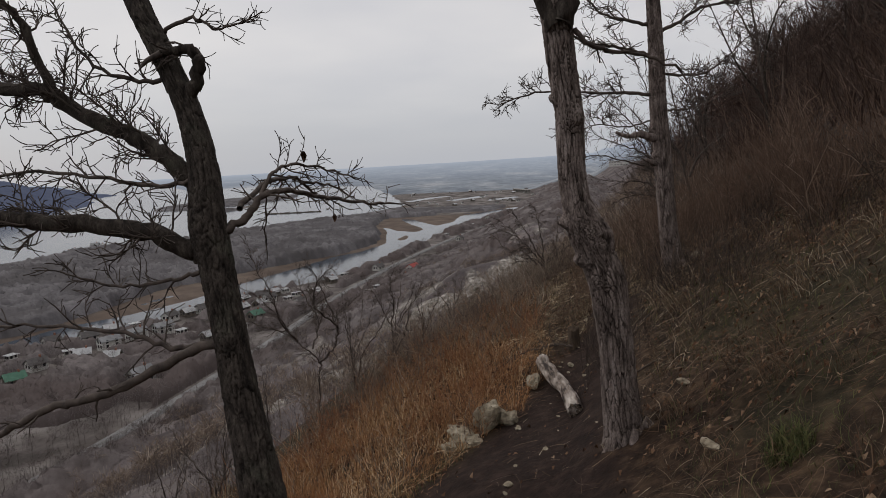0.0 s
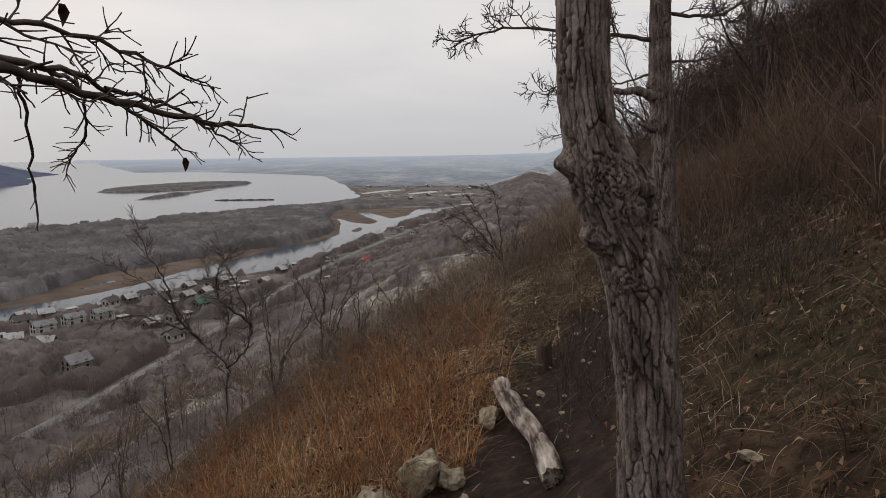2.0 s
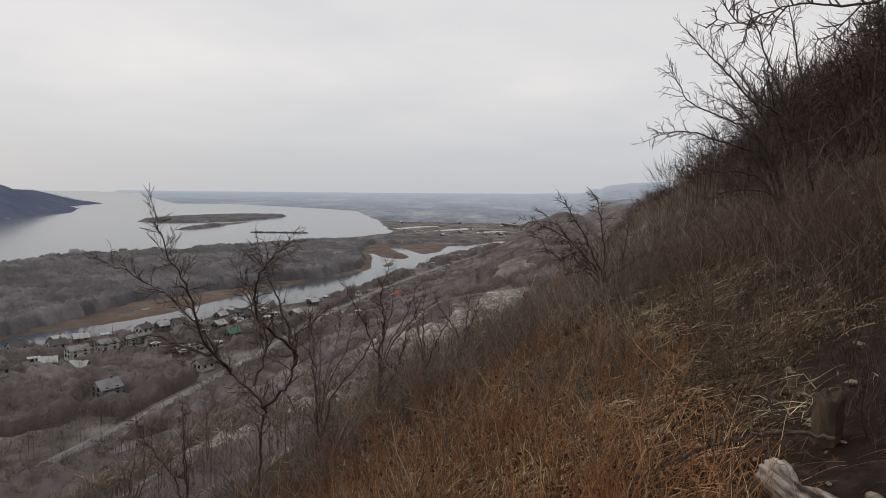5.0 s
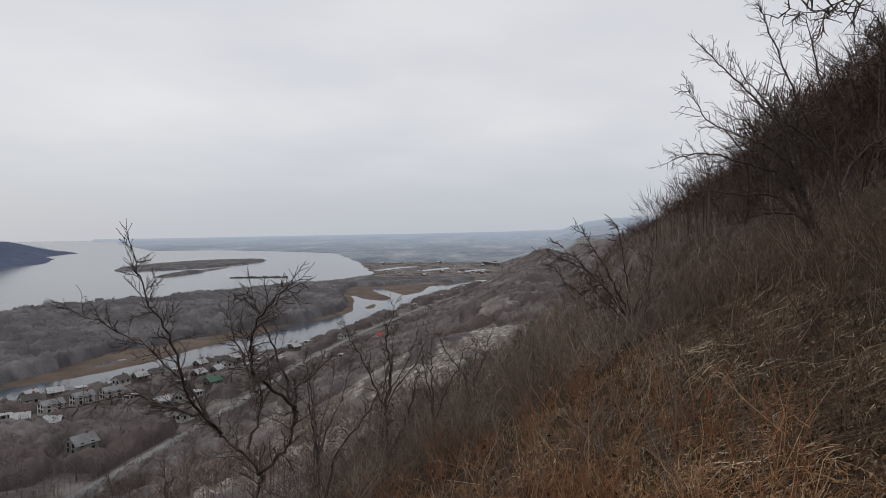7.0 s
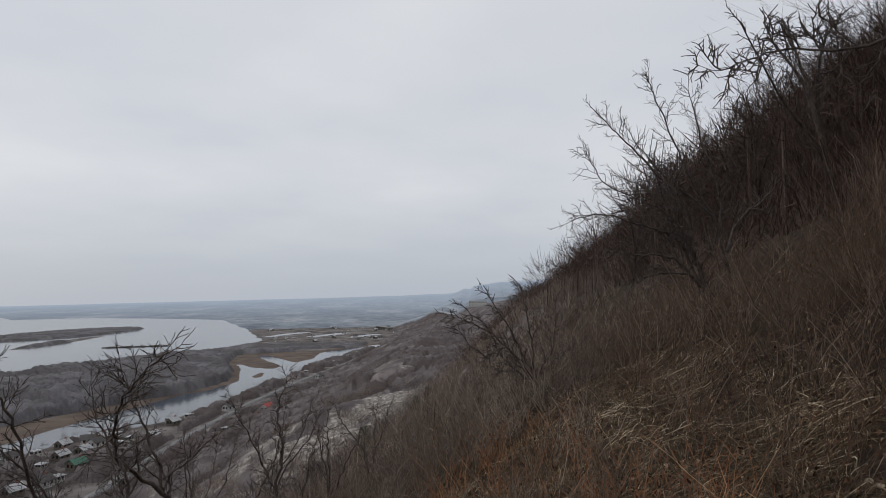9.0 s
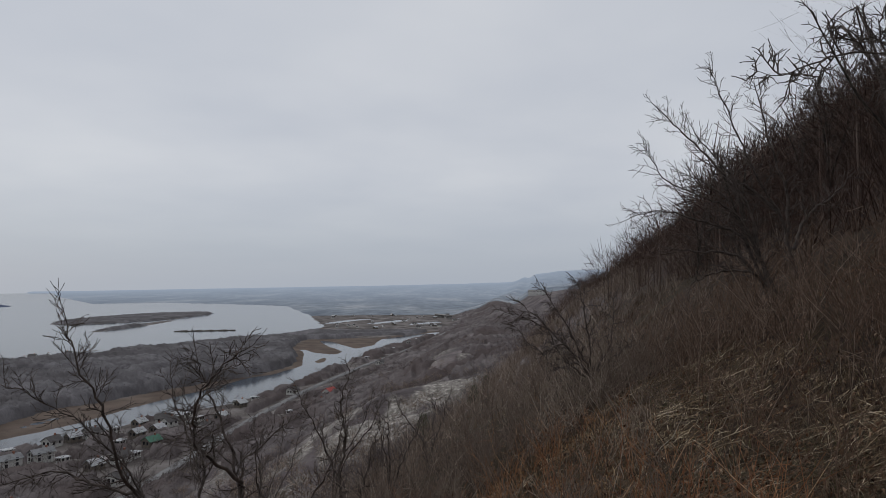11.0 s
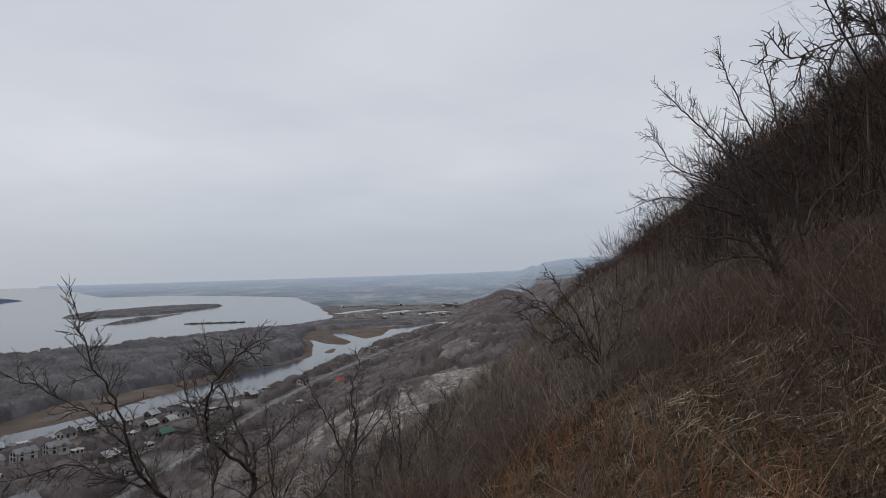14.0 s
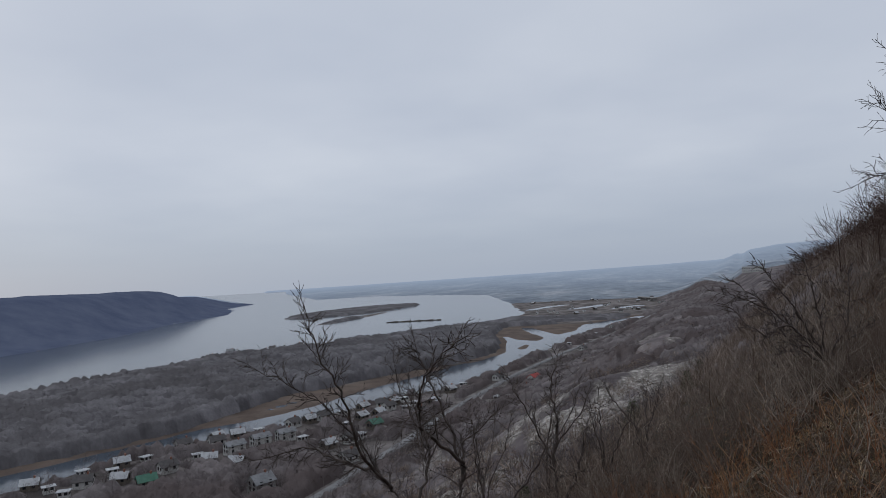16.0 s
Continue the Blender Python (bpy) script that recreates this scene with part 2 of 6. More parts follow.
def ground_material():
    m, n, l, b = material("hillside_soil")

    def attr(name):
        a = n.new("ShaderNodeAttribute")
        a.attribute_name = name
        return a.outputs["Fac"]
    fine = tex(n, l, "ShaderNodeTexNoise", 9, 6, 0.65)
    big = tex(n, l, "ShaderNodeTexNoise", 0.55, 4, 0.55)
    litter = ramp(n, l, fine.outputs["Fac"], [(0.3, (0.014, 0.009, 0.006)), (0.5, (0.042, 0.026, 0.017)), (0.72, (0.11, 0.070, 0.043))])
    moss = ramp(n, l, fine.outputs["Fac"], [(0.3, (0.016, 0.015, 0.008)), (0.7, (0.052, 0.047, 0.025))])
    col = mix(n, l, ramp(n, l, big.outputs["Fac"], [(0.5, (0, 0, 0)), (0.66, (0.7, 0.7, 0.7))]), litter, moss)
    dirt = ramp(n, l, fine.outputs["Fac"], [(0.25, (0.012, 0.007, 0.0055)), (0.5, (0.026, 0.0158, 0.0125)), (0.8, (0.06, 0.038, 0.030))])
    col = mix(n, l, attr("path"), col, dirt)
    # wooded slopes and flats further off
    wide = tex(n, l, "ShaderNodeTexNoise", 0.05, 6, 0.62)
    slope = ramp(n, l, wide.outputs["Fac"], [(0.32, (0.055, 0.046, 0.047)), (0.52, (0.125, 0.105, 0.104)), (0.72, (0.25, 0.217, 0.207))])
    col = mix(n, l, attr("far"), col, slope)
    thicket = ramp(n, l, fine.outputs["Fac"], [(0.3, (0.022, 0.015, 0.014)), (0.5, (0.045, 0.032, 0.029)), (0.75, (0.09, 0.068, 0.058))])
    col = mix(n, l, attr("thicket"), col, thicket)
    plain = ramp(n, l, wide.outputs["Fac"], [(0.38, (0.06, 0.051, 0.047)), (0.5, (0.13, 0.113, 0.105)), (0.66, (0.24, 0.218, 0.205))])
    col = mix(n, l, attr("plain"), col, plain)
    reed = ramp(n, l, wide.outputs["Fac"], [(0.35, (0.085, 0.062, 0.05)), (0.65, (0.15, 0.115, 0.092))])
    col = mix(n, l, attr("reed"), col, reed)
    rk = tex(n, l, "ShaderNodeTexNoise", 0.8, 8, 0.75)
    rock = ramp(n, l, rk.outputs["Fac"], [(0.34, (0.08, 0.07, 0.062)), (0.5, (0.21, 0.19, 0.168)), (0.66, (0.54, 0.50, 0.45))])
    col = mix(n, l, attr("rock"), col, rock)
    l.new(col, b.inputs["Base Color"])
    b.inputs["Roughness"].default_value = 0.95
    b.inputs["Specular IOR Level"].default_value = 0.15
    t3 = tex(n, l, "ShaderNodeTexNoise", 30, 6, 0.7)
    bump(n, l, b, t3.outputs["Fac"], 0.8, 0.02)
    return m


M_GROUND = ground_material()


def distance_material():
    """Woods and fields kilometres away, grey-blue haze painted in and glowing: a plain backdrop."""
    m, n, l, b = material("hazed_distant_land")
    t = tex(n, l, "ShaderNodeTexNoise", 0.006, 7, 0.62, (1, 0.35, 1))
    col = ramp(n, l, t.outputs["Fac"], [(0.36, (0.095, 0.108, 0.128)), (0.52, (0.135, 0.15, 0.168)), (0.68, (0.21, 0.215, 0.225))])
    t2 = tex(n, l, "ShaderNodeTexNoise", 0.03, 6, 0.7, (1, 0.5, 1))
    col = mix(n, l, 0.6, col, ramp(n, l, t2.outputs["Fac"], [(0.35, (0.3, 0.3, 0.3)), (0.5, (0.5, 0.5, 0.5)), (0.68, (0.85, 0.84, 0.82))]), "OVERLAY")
    # painted haze: the colour nears the sky's grey-blue with distance
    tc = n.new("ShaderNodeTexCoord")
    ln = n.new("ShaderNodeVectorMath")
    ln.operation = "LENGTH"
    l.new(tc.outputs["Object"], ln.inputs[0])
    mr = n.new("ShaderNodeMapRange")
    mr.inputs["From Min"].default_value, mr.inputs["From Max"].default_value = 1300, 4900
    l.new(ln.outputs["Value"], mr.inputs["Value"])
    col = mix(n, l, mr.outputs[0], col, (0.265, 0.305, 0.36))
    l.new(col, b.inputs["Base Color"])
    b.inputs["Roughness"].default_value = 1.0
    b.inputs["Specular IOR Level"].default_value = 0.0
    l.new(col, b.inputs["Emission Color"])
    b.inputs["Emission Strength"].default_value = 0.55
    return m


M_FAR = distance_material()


def hill_material():
    m, n, l, b = material("hazed_wooded_hill")
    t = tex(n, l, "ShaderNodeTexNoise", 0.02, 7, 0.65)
    # blue of the air over the hill, put into base colour and glow
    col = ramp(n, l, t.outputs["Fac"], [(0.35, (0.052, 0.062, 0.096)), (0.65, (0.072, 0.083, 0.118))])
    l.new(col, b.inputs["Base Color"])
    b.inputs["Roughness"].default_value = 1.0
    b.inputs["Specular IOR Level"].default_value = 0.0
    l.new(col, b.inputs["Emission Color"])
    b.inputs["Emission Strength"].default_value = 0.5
    return m


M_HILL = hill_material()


def water_material():
    m, n, l, b = material("river_water")
    b.inputs["Base Color"].default_value = (0.06, 0.075, 0.095, 1)
    b.inputs["Roughness"].default_value = 0.13
    b.inputs["IOR"].default_value = 1.33
    b.inputs["Specular IOR Level"].default_value = 0.38
    t = tex(n, l, "ShaderNodeTexNoise", 0.25, 4, 0.6)
    bump(n, l, b, t.outputs["Fac"], 0.05, 0.3)
    return m


M_WATER = water_material()
M_ROAD = mottled("pale_worn_asphalt", [(0.3, (0.15, 0.146, 0.145)), (0.7, (0.24, 0.236, 0.232))], 0.3, 0.9)


# ---- mesh helpers ----
def mesh_object(name, verts, quads, tris, mat, parent=None, label="", smooth=False):
    """One mesh object from arrays of vertices, four-cornered and three-cornered faces."""
    verts = np.asarray(verts, dtype=np.float32).reshape(-1, 3)
    quads = np.asarray(quads, dtype=np.int32).reshape(-1, 4)
    tris = np.asarray(tris, dtype=np.int32).reshape(-1, 3)
    me = bpy.data.meshes.new(name)
    me.vertices.add(len(verts))
    me.vertices.foreach_set("co", verts.ravel())
    nl = 4 * len(quads) + 3 * len(tris)
    me.loops.add(nl)
    me.loops.foreach_set("vertex_index", np.concatenate([quads.ravel(), tris.ravel()]))
    me.polygons.add(len(quads) + len(tris))
    starts = np.concatenate([np.arange(len(quads)) * 4, 4 * len(quads) + np.arange(len(tris)) * 3])
    me.polygons.foreach_set("loop_start", starts.astype(np.int32))
    me.update(calc_edges=True)
    me.validate()
    if smooth:
        me.shade_smooth()
    if isinstance(mat, (list, tuple)):
        for mm in mat:
            me.materials.append(mm)
    else:
        me.materials.append(mat)
    ob = new(name, me)
    if parent is not None:
        ob.parent = parent
    if label:
        ob["label"] = label
    return ob


def part(name, bm, mat, parent, label="", smooth=False):
    me = bpy.data.meshes.new(name)
    bm.to_mesh(me)
    bm.free()
    me.materials.append(mat)
    if smooth:
        me.shade_smooth()
    ob = new(name, me)
    if parent is not None:
        ob.parent = parent
    if label:
        ob["label"] = label
    return ob


class Build:
    """Gathers tubes and ribbons, then makes one mesh of them."""

    def __init__(self):
        self.v, self.q, self.t, self.n = [], [], [], 0

    def add(self, v, q, t=()):
        v = np.asarray(v, dtype=np.float32).reshape(-1, 3)
        self.v.append(v)
        if len(q):
            self.q.append(np.asarray(q, dtype=np.int32).reshape(-1, 4) + self.n)
        if len(t):
            self.t.append(np.asarray(t, dtype=np.int32).reshape(-1, 3) + self.n)
        self.n += len(v)

    def tube(self, pts, radii, sides=6):
        pts, radii = np.asarray(pts, dtype=float), np.asarray(radii, dtype=float)
        m = len(pts)
        d = np.gradient(pts, axis=0)
        d /= np.linalg.norm(d, axis=1, keepdims=True) + 1e-9
        ref = np.array([0.31, 0.87, 0.39]) if abs(d[0][2]) > 0.8 else np.array([0.0, 0.0, 1.0])
        a = np.cross(d, ref)
        a /= np.linalg.norm(a, axis=1, keepdims=True) + 1e-9
        b = np.cross(d, a)
        ang = np.arange(sides) * 2 * math.pi / sides
        ring = (a[:, None] * np.cos(ang)[None, :, None] + b[:, None] * np.sin(ang)[None, :, None]) * radii[:, None, None]
        v = (pts[:, None] + ring).reshape(-1, 3)
        i = np.arange(m - 1)[:, None] * sides
        j = np.arange(sides)[None]
        k = (j + 1) % sides
        q = np.stack([i + j, i + k, i + sides + k, i + sides + j], -1).reshape(-1, 4)
        self.add(v, q)

    def make(self, name, mat, parent=None, label="", smooth=False):
        v = np.concatenate(self.v) if self.v else np.zeros((0, 3))
        q = np.concatenate(self.q) if self.q else np.zeros((0, 4), int)
        t = np.concatenate(self.t) if self.t else np.zeros((0, 3), int)
        return mesh_object(name, v, q, t, mat, parent, label, smooth)


def lattice(ix, iy, seed):
    h = (ix.astype(np.int64) * 374761393 + iy.astype(np.int64) * 668265263 + seed * 974711) & 0x7FFFFFFF
    h = ((h ^ (h >> 13)) * 1274126177) & 0x7FFFFFFF
    return ((h ^ (h >> 16)) & 0xFFFF) / 65535.0


def vnoise(x, y, seed=0):
    """Smooth value noise, 0 to 1."""
    x, y = np.asarray(x, dtype=float), np.asarray(y, dtype=float)
    ix, iy = np.floor(x), np.floor(y)
    fx, fy = x - ix, y - iy
    fx, fy = fx * fx * (3 - 2 * fx), fy * fy * (3 - 2 * fy)
    a, b = lattice(ix, iy, seed), lattice(ix + 1, iy, seed)
    c, d = lattice(ix, iy + 1, seed), lattice(ix + 1, iy + 1, seed)
    return (a * (1 - fx) + b * fx) * (1 - fy) + (c * (1 - fx) + d * fx) * fy


def fbm(x, y, seed=0, octaves=4):
    s, amp, tot = 0.0, 1.0, 0.0
    for o in range(octaves):
        s = s + amp * vnoise(np.asarray(x) * 2 ** o, np.asarray(y) * 2 ** o, seed + o)
        tot += amp
        amp *= 0.5
    return s / tot


def smooth(a, b, x):
    t = np.clip((np.asarray(x, dtype=float) - a) / (b - a), 0, 1)
    return t * t * (3 - 2 * t)


# ---- the lie of the land ----
STRIKE = radians(12.0)
CS, SN = math.cos(STRIKE), math.sin(STRIKE)
WATER = -68.4
SLOPE_U = [-420, -150, -122, -82, -46, -25, -10, -5.5, -1.9, -0.85, -0.15, 0.3, 1.0, 1.9, 4, 10, 40, 90, 140, 300]
SLOPE_Z = [-67.6, -67.6, -65.2, -54.5, -36, -20, -6.8, -2.9, -0.95, -0.42, -0.17, 0.12, 0.56, 1.08, 2.4, 6.4, 28.5, 62, 88, 100]
# outlines of the river with its reedy pool, and of the lake
RIVER = [(-290, 40), (-235, 150), (-203, 215), (-195, 245), (-181, 265), (-168, 284), (-153, 300), (-137, 330), (-124, 356), (-113, 374), (-98, 391), (-83, 420),
         (-75, 452), (-68, 483), (-56, 536), (-42, 590), (-36, 629), (-18, 695), (19, 803), (60, 900),
         (50, 910), (18, 866), (-22, 806), (-28, 762), (-29, 735), (-46, 695), (-60, 726), (-79, 778), (-98, 794), (-79, 731), (-58, 668), (-61, 643), (-82, 655),
         (-104, 702), (-92, 648), (-81, 558), (-94, 513), (-112, 489), (-121, 458), (-134, 424), (-144, 395), (-152, 369), (-158, 345), (-167, 324), (-180, 308),
         (-194, 293), (-204, 266), (-217, 243), (-228, 218), (-262, 150), (-325, 40)]
BACKWATERS = [[(-184, 325, 1.5), (-179, 342, 2.5), (-174, 361, 1.5)], [(-118, 1120, 9), (-84, 1200, 12), (-60, 1230, 8)], [(-46, 1105, 10), (4, 1180, 13)], [(18, 1075, 9), (60, 1130, 12)]]
LAKE = [(-440, -600), (-420, 100), (-398, 300), (-382, 391), (-369, 470), (-357, 520), (-341, 570), (-314, 622), (-281, 678), (-239, 740), (-190, 814), (-150, 890), (-121, 960), (-116, 1050),
        (-152, 1203), (-181, 1370), (-327, 1921), (-572, 2131), (-799, 2268), (-982, 2184), (-1700, 3400), (-2200, 4400), (-3000, 4400), (-1900, 3000),
        (-1120, 1990), (-1058, 1724), (-960, 1600), (-848, 1390), (-800, 1111), (-712, 860), (-700, 758), (-684, 638), (-710, 200), (-740, -600)]
ISLES = [(-500, 1330, 88, 215, -14), (-418, 1095, 14, 150, -4), (-70, 593, 3.5, 25, -4)]
# the wood's edge towards the river, as x for each y
WOOD_EDGE_Y = [150, 222, 240, 256, 295, 313, 344, 382, 403, 439, 477, 508, 555, 640, 700, 800, 830, 925, 945, 1200]
WOOD_EDGE_X = [-275, -237, -228, -213, -198, -193, -193, -188, -167, -148, -126, -103, -88, -97, -112, -112, 15, 40, -135, -140]


def across(x, y):
    x, y = np.asarray(x, dtype=float), np.asarray(y, dtype=float)
    u, v = CS * x - SN * y, SN * x + CS * y
    return u + 55 * smooth(800, 1600, v), v


def place(u, v):
    """From across-slope and along-slope to x and y."""
    return CS * u + SN * v, -SN * u + CS * v


def strip_distance(x, y, line):
    """Signed distance from a strip of water: negative in it."""
    best = np.full(np.shape(x), 1e9)
    for (x0, y0, w0), (x1, y1, w1) in zip(line, line[1:]):
        dx, dy = x1 - x0, y1 - y0
        t = np.clip(((x - x0) * dx + (y - y0) * dy) / (dx * dx + dy * dy), 0, 1)
        best = np.minimum(best, np.hypot(x - x0 - t * dx, y - y0 - t * dy) - (w0 + t * (w1 - w0)))
    return best


def area_distance(x, y, outline):
    """Signed distance from the outline of an area: negative inside."""
    inside = np.zeros(np.shape(x), bool)
    best = np.full(np.shape(x), 1e9)
    for (x0, y0), (x1, y1) in zip(outline, outline[1:] + outline[:1]):
        dx, dy = x1 - x0, y1 - y0
        t = np.clip(((x - x0) * dx + (y - y0) * dy) / (dx * dx + dy * dy), 0, 1)
        best = np.minimum(best, np.hypot(x - x0 - t * dx, y - y0 - t * dy))
        if y0 != y1:
            inside ^= ((y0 > y) != (y1 > y)) & (x < (x1 - x0) * (y - y0) / (y1 - y0) + x0)
    return np.where(inside, -best, best)


def shore(x, y):
    """Signed distance to the nearest water's edge: positive on land."""
    x, y = np.asarray(x, dtype=float), np.asarray(y, dtype=float)
    lake = area_distance(x, y, LAKE) + (fbm(x / 35, y / 35, 5, 3) - 0.5) * 14 * smooth(150, 700, np.hypot(x, y))
    d = np.minimum(area_distance(x, y, RIVER), lake)
    for line in BACKWATERS:
        d = np.minimum(d, strip_distance(x, y, line))
    for cx, cy, rx, ry, turn in ISLES:
        a = radians(turn)
        px, py = (x - cx) * math.cos(a) + (y - cy) * math.sin(a), -(x - cx) * math.sin(a) + (y - cy) * math.cos(a)
        d = np.maximum(d, (1 - np.hypot(px / rx, py / ry)) * min(rx, ry))
    return d + (fbm(x / 12, y / 12, 9, 3) - 0.5) * 5


def river_x(y):
    """Middle of the river, as x for each y."""
    return np.interp(y, [40, 150, 215, 266, 300, 345, 391, 452, 512, 590, 690, 800, 900], [-305, -248, -215, -192, -170, -146, -122, -100, -78, -60, -35, 2, 55])


def left_hill(x, y):
    """The wooded hill on the far bank."""
    lx = np.interp(y, [-600, 200, 638, 758, 860, 1111, 1390, 1600, 1724, 1990, 3000], [-740, -710, -684, -700, -712, -800, -848, -960, -1058, -1120, -1900])
    inland = lx - x
    top = np.interp(y, [-600, 500, 900, 1150, 1350, 1480, 1570, 1650, 1760, 1900, 2000, 2150], [52, 57, 63, 66, 64, 52, 30, 26, 40, 36, 20, 0])
    return top * smooth(-6, 190, inland) * (0.93 + 0.14 * fbm(x / 160, y / 160, 21, 4)) + 1.2 * (fbm(x / 14, y / 14, 23, 2) - 0.3) * smooth(10, 60, inland)


def ground_z(x, y):
    x, y = np.asarray(x, dtype=float), np.asarray(y, dtype=float)
    u, v = across(x, y)
    r = np.hypot(x, y)
    z = np.interp(u - np.clip(0.085 * (v - 16), 0, 55) * smooth(-60, -4, u), SLOPE_U, SLOPE_Z)
    z = z - 0.055 * np.clip(v - 15, 0, 24) * smooth(3, -2, u) * smooth(-40, -12, u)
    z = np.where(z > -25, -25 + (z + 25) * (1 - 0.85 * smooth(420, 1000, v)), z)
    # gullies and spurs on the long slope
    mid = smooth(10, 40, -u) * (1 - smooth(100, 135, -u)) * (1 - 0.75 * smooth(240, 420, v))
    z = z + mid * ((fbm(v / 55, u / 140, 31, 4) - 0.5) * 22 + (np.abs(fbm(v / 22, u / 40, 37, 3) - 0.5)) * 8)
    crag = rock_mask(u, v)
    z = z + crag * (3.2 * (0.5 - np.abs(fbm(v / 7, u / 26, 43, 4) - 0.5)) + 1.6 * (fbm(x / 2.1, y / 2.1, 47, 4) - 0.5) - 1.2)
    up = smooth(8, 40, u)
    z = z + up * (fbm(v / 30, u / 45, 41, 3) - 0.5) * 7
    # near roughness
    near = 1 - smooth(30, 80, r)
    z = z + near * ((fbm(x / 1.7, y / 1.7, 51, 3) - 0.5) * 0.16 + (fbm(x / 0.35, y / 0.35, 57, 3) - 0.5) * 0.07 * (1 - 0.6 * path_mask(x, y)))
    # flats, banks and water beds
    flat = smooth(118, 140, -u)
    d = shore(x, y)
    bank = WATER + np.clip(d * 0.16, -2.5, 0.8) + 0.5 * (fbm(x / 40, y / 40, 61, 2) - 0.5) * smooth(4, 20, d)
    z = z * (1 - flat) + bank * flat
    z = z + left_hill(x, y) * flat
    # the plain lifts into far low ridges
    az = np.degrees(np.arctan2(x, np.maximum(y, 1)))
    lift = np.interp(az, [-40, -25, -12, 0, 5, 9, 14, 30], [4, 10, 24, 40, 48, 60, 80, 100])
    far = smooth(2700, 4700, r) * (d > 0) * (y > 0)
    z = z + lift * far * (0.93 + 0.14 * fbm(az / 2.2, r / 900, 71, 3))
    return z


def path_mask(x, y):
    """1 on the trodden path, which follows the bench."""
    u, v = across(x, y)
    c = np.interp(v, [-4, 1.5, 4, 5.4, 6.1, 7.0, 7.9, 8.5, 10], [0.25, 0.1, -0.45, -0.5, -0.3, -0.1, 0.08, 0.15, 0.2])
    w = np.interp(v, [-4, 1.5, 4, 5.4, 6.1, 7.0, 7.9, 8.5, 10], [0.5, 0.5, 0.72, 0.72, 0.6, 0.42, 0.32, 0.28, 0.2])
    off = np.abs(u - c) + (fbm(np.asarray(x) / 0.5, np.asarray(y) / 0.5, 81, 3) - 0.5) * 0.35
    return (1 - smooth(w * 0.7, w * 1.15, off)) * (1 - smooth(8.6, 9.6, v))


def rock_mask(u, v):
    """Bare pale limestone on the steep part of the slope."""
    u = np.asarray(u)
    a = smooth(11, 17, -u) * (1 - smooth(48, 76, -u)) * smooth(38, 52, v) * (1 - smooth(190, 260, v))
    b = smooth(40, 60, -u) * (1 - smooth(90, 118, -u)) * smooth(150, 200, v) * (1 - smooth(420, 560, v))
    c = smooth(12, 20, -u) * (1 - smooth(62, 78, -u)) * smooth(95, 125, v) * (1 - smooth(300, 360, v))
    return np.clip(a * smooth(0.44, 0.53, fbm(v / 12, u / 8, 97, 5)) + b * 0.8 * smooth(0.58, 0.64, fbm(v / 26, u / 12, 99, 5)) + 0.8 * c * smooth(0.52, 0.60, fbm(v / 14, u / 9, 95, 5)), 0, 1)


def build_ground():
    cx, cy = 0.3, -1.5
    view = np.radians(np.arange(-60, 52, 0.25))
    rest = np.radians(np.arange(52, 300, 2.0))
    az = np.concatenate([view, rest])
    rings = [0.15]
    while rings[-1] < 4930:
        rings.append(rings[-1] * 1.0175 + 0.004)
    rr = np.array(rings)
    x = cx + rr[:, None] * np.sin(az)[None]
    y = cy + rr[:, None] * np.cos(az)[None]
    z = ground_z(x, y)
    m, k = x.shape
    i = np.arange(m - 1)[:, None] * k
    j = np.arange(k)[None]
    j2 = (j + 1) % k
    q = np.stack([i + j, i + j2, i + k + j2, i + k + j], -1).reshape(-1, 4)
    verts = np.stack([x, y, z], -1).reshape(-1, 3)
    c = verts[q].mean(1)
    rad = np.hypot(c[:, 0], c[:, 1])
    hillside = (left_hill(c[:, 0], c[:, 1]) > 0.0) & (c[:, 0] < -600) & (c[:, 1] < 2160)
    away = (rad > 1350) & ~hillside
    near = ~(hillside | away)
    u, v = across(verts[:, 0], verts[:, 1])
    d = shore(verts[:, 0], verts[:, 1])
    r = np.hypot(verts[:, 0], verts[:, 1])
    masks = {
        "path": path_mask(verts[:, 0], verts[:, 1]),
        "far": smooth(25, 60, r) * (1 - smooth(118, 140, -u)),
        "thicket": smooth(1.8, 5.0, u) * smooth(7, 11, v) * (1 - smooth(80, 200, v)),
        "plain": smooth(118, 140, -u),
        "reed": smooth(118, 140, -u) * (r < 1000) * np.maximum(smooth(-6, 2, verts[:, 0] - np.interp(verts[:, 1], WOOD_EDGE_Y, WOOD_EDGE_X)) * (verts[:, 1] < 840), (1 - smooth(8, 16, d)) * (verts[:, 1] > 560))
                * smooth(3, -6, verts[:, 0] - river_x(verts[:, 1])),
        "rock": rock_mask(u, v),
    }
    out = []
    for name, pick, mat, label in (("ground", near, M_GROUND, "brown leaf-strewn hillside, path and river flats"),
                                   ("backdrop", away, M_FAR, "wooded plain and ridges far away, blue-grey haze painted on"),
                                   ("backdrop_hill", hillside, M_HILL, "wooded hill on the far bank, tinted blue by painted haze")):
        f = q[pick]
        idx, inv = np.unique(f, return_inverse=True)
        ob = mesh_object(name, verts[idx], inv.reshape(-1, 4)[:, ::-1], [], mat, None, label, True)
        if name == "ground":
            for key, val in masks.items():
                a = ob.data.attributes.new(key, "FLOAT", "POINT")
                a.data.foreach_set("value", np.asarray(val, dtype=np.float32)[idx])
        tagged(ob, label, "ground" if name == "ground" else "distance", "", "structure")
        out.append(ob)
    return out


build_ground()


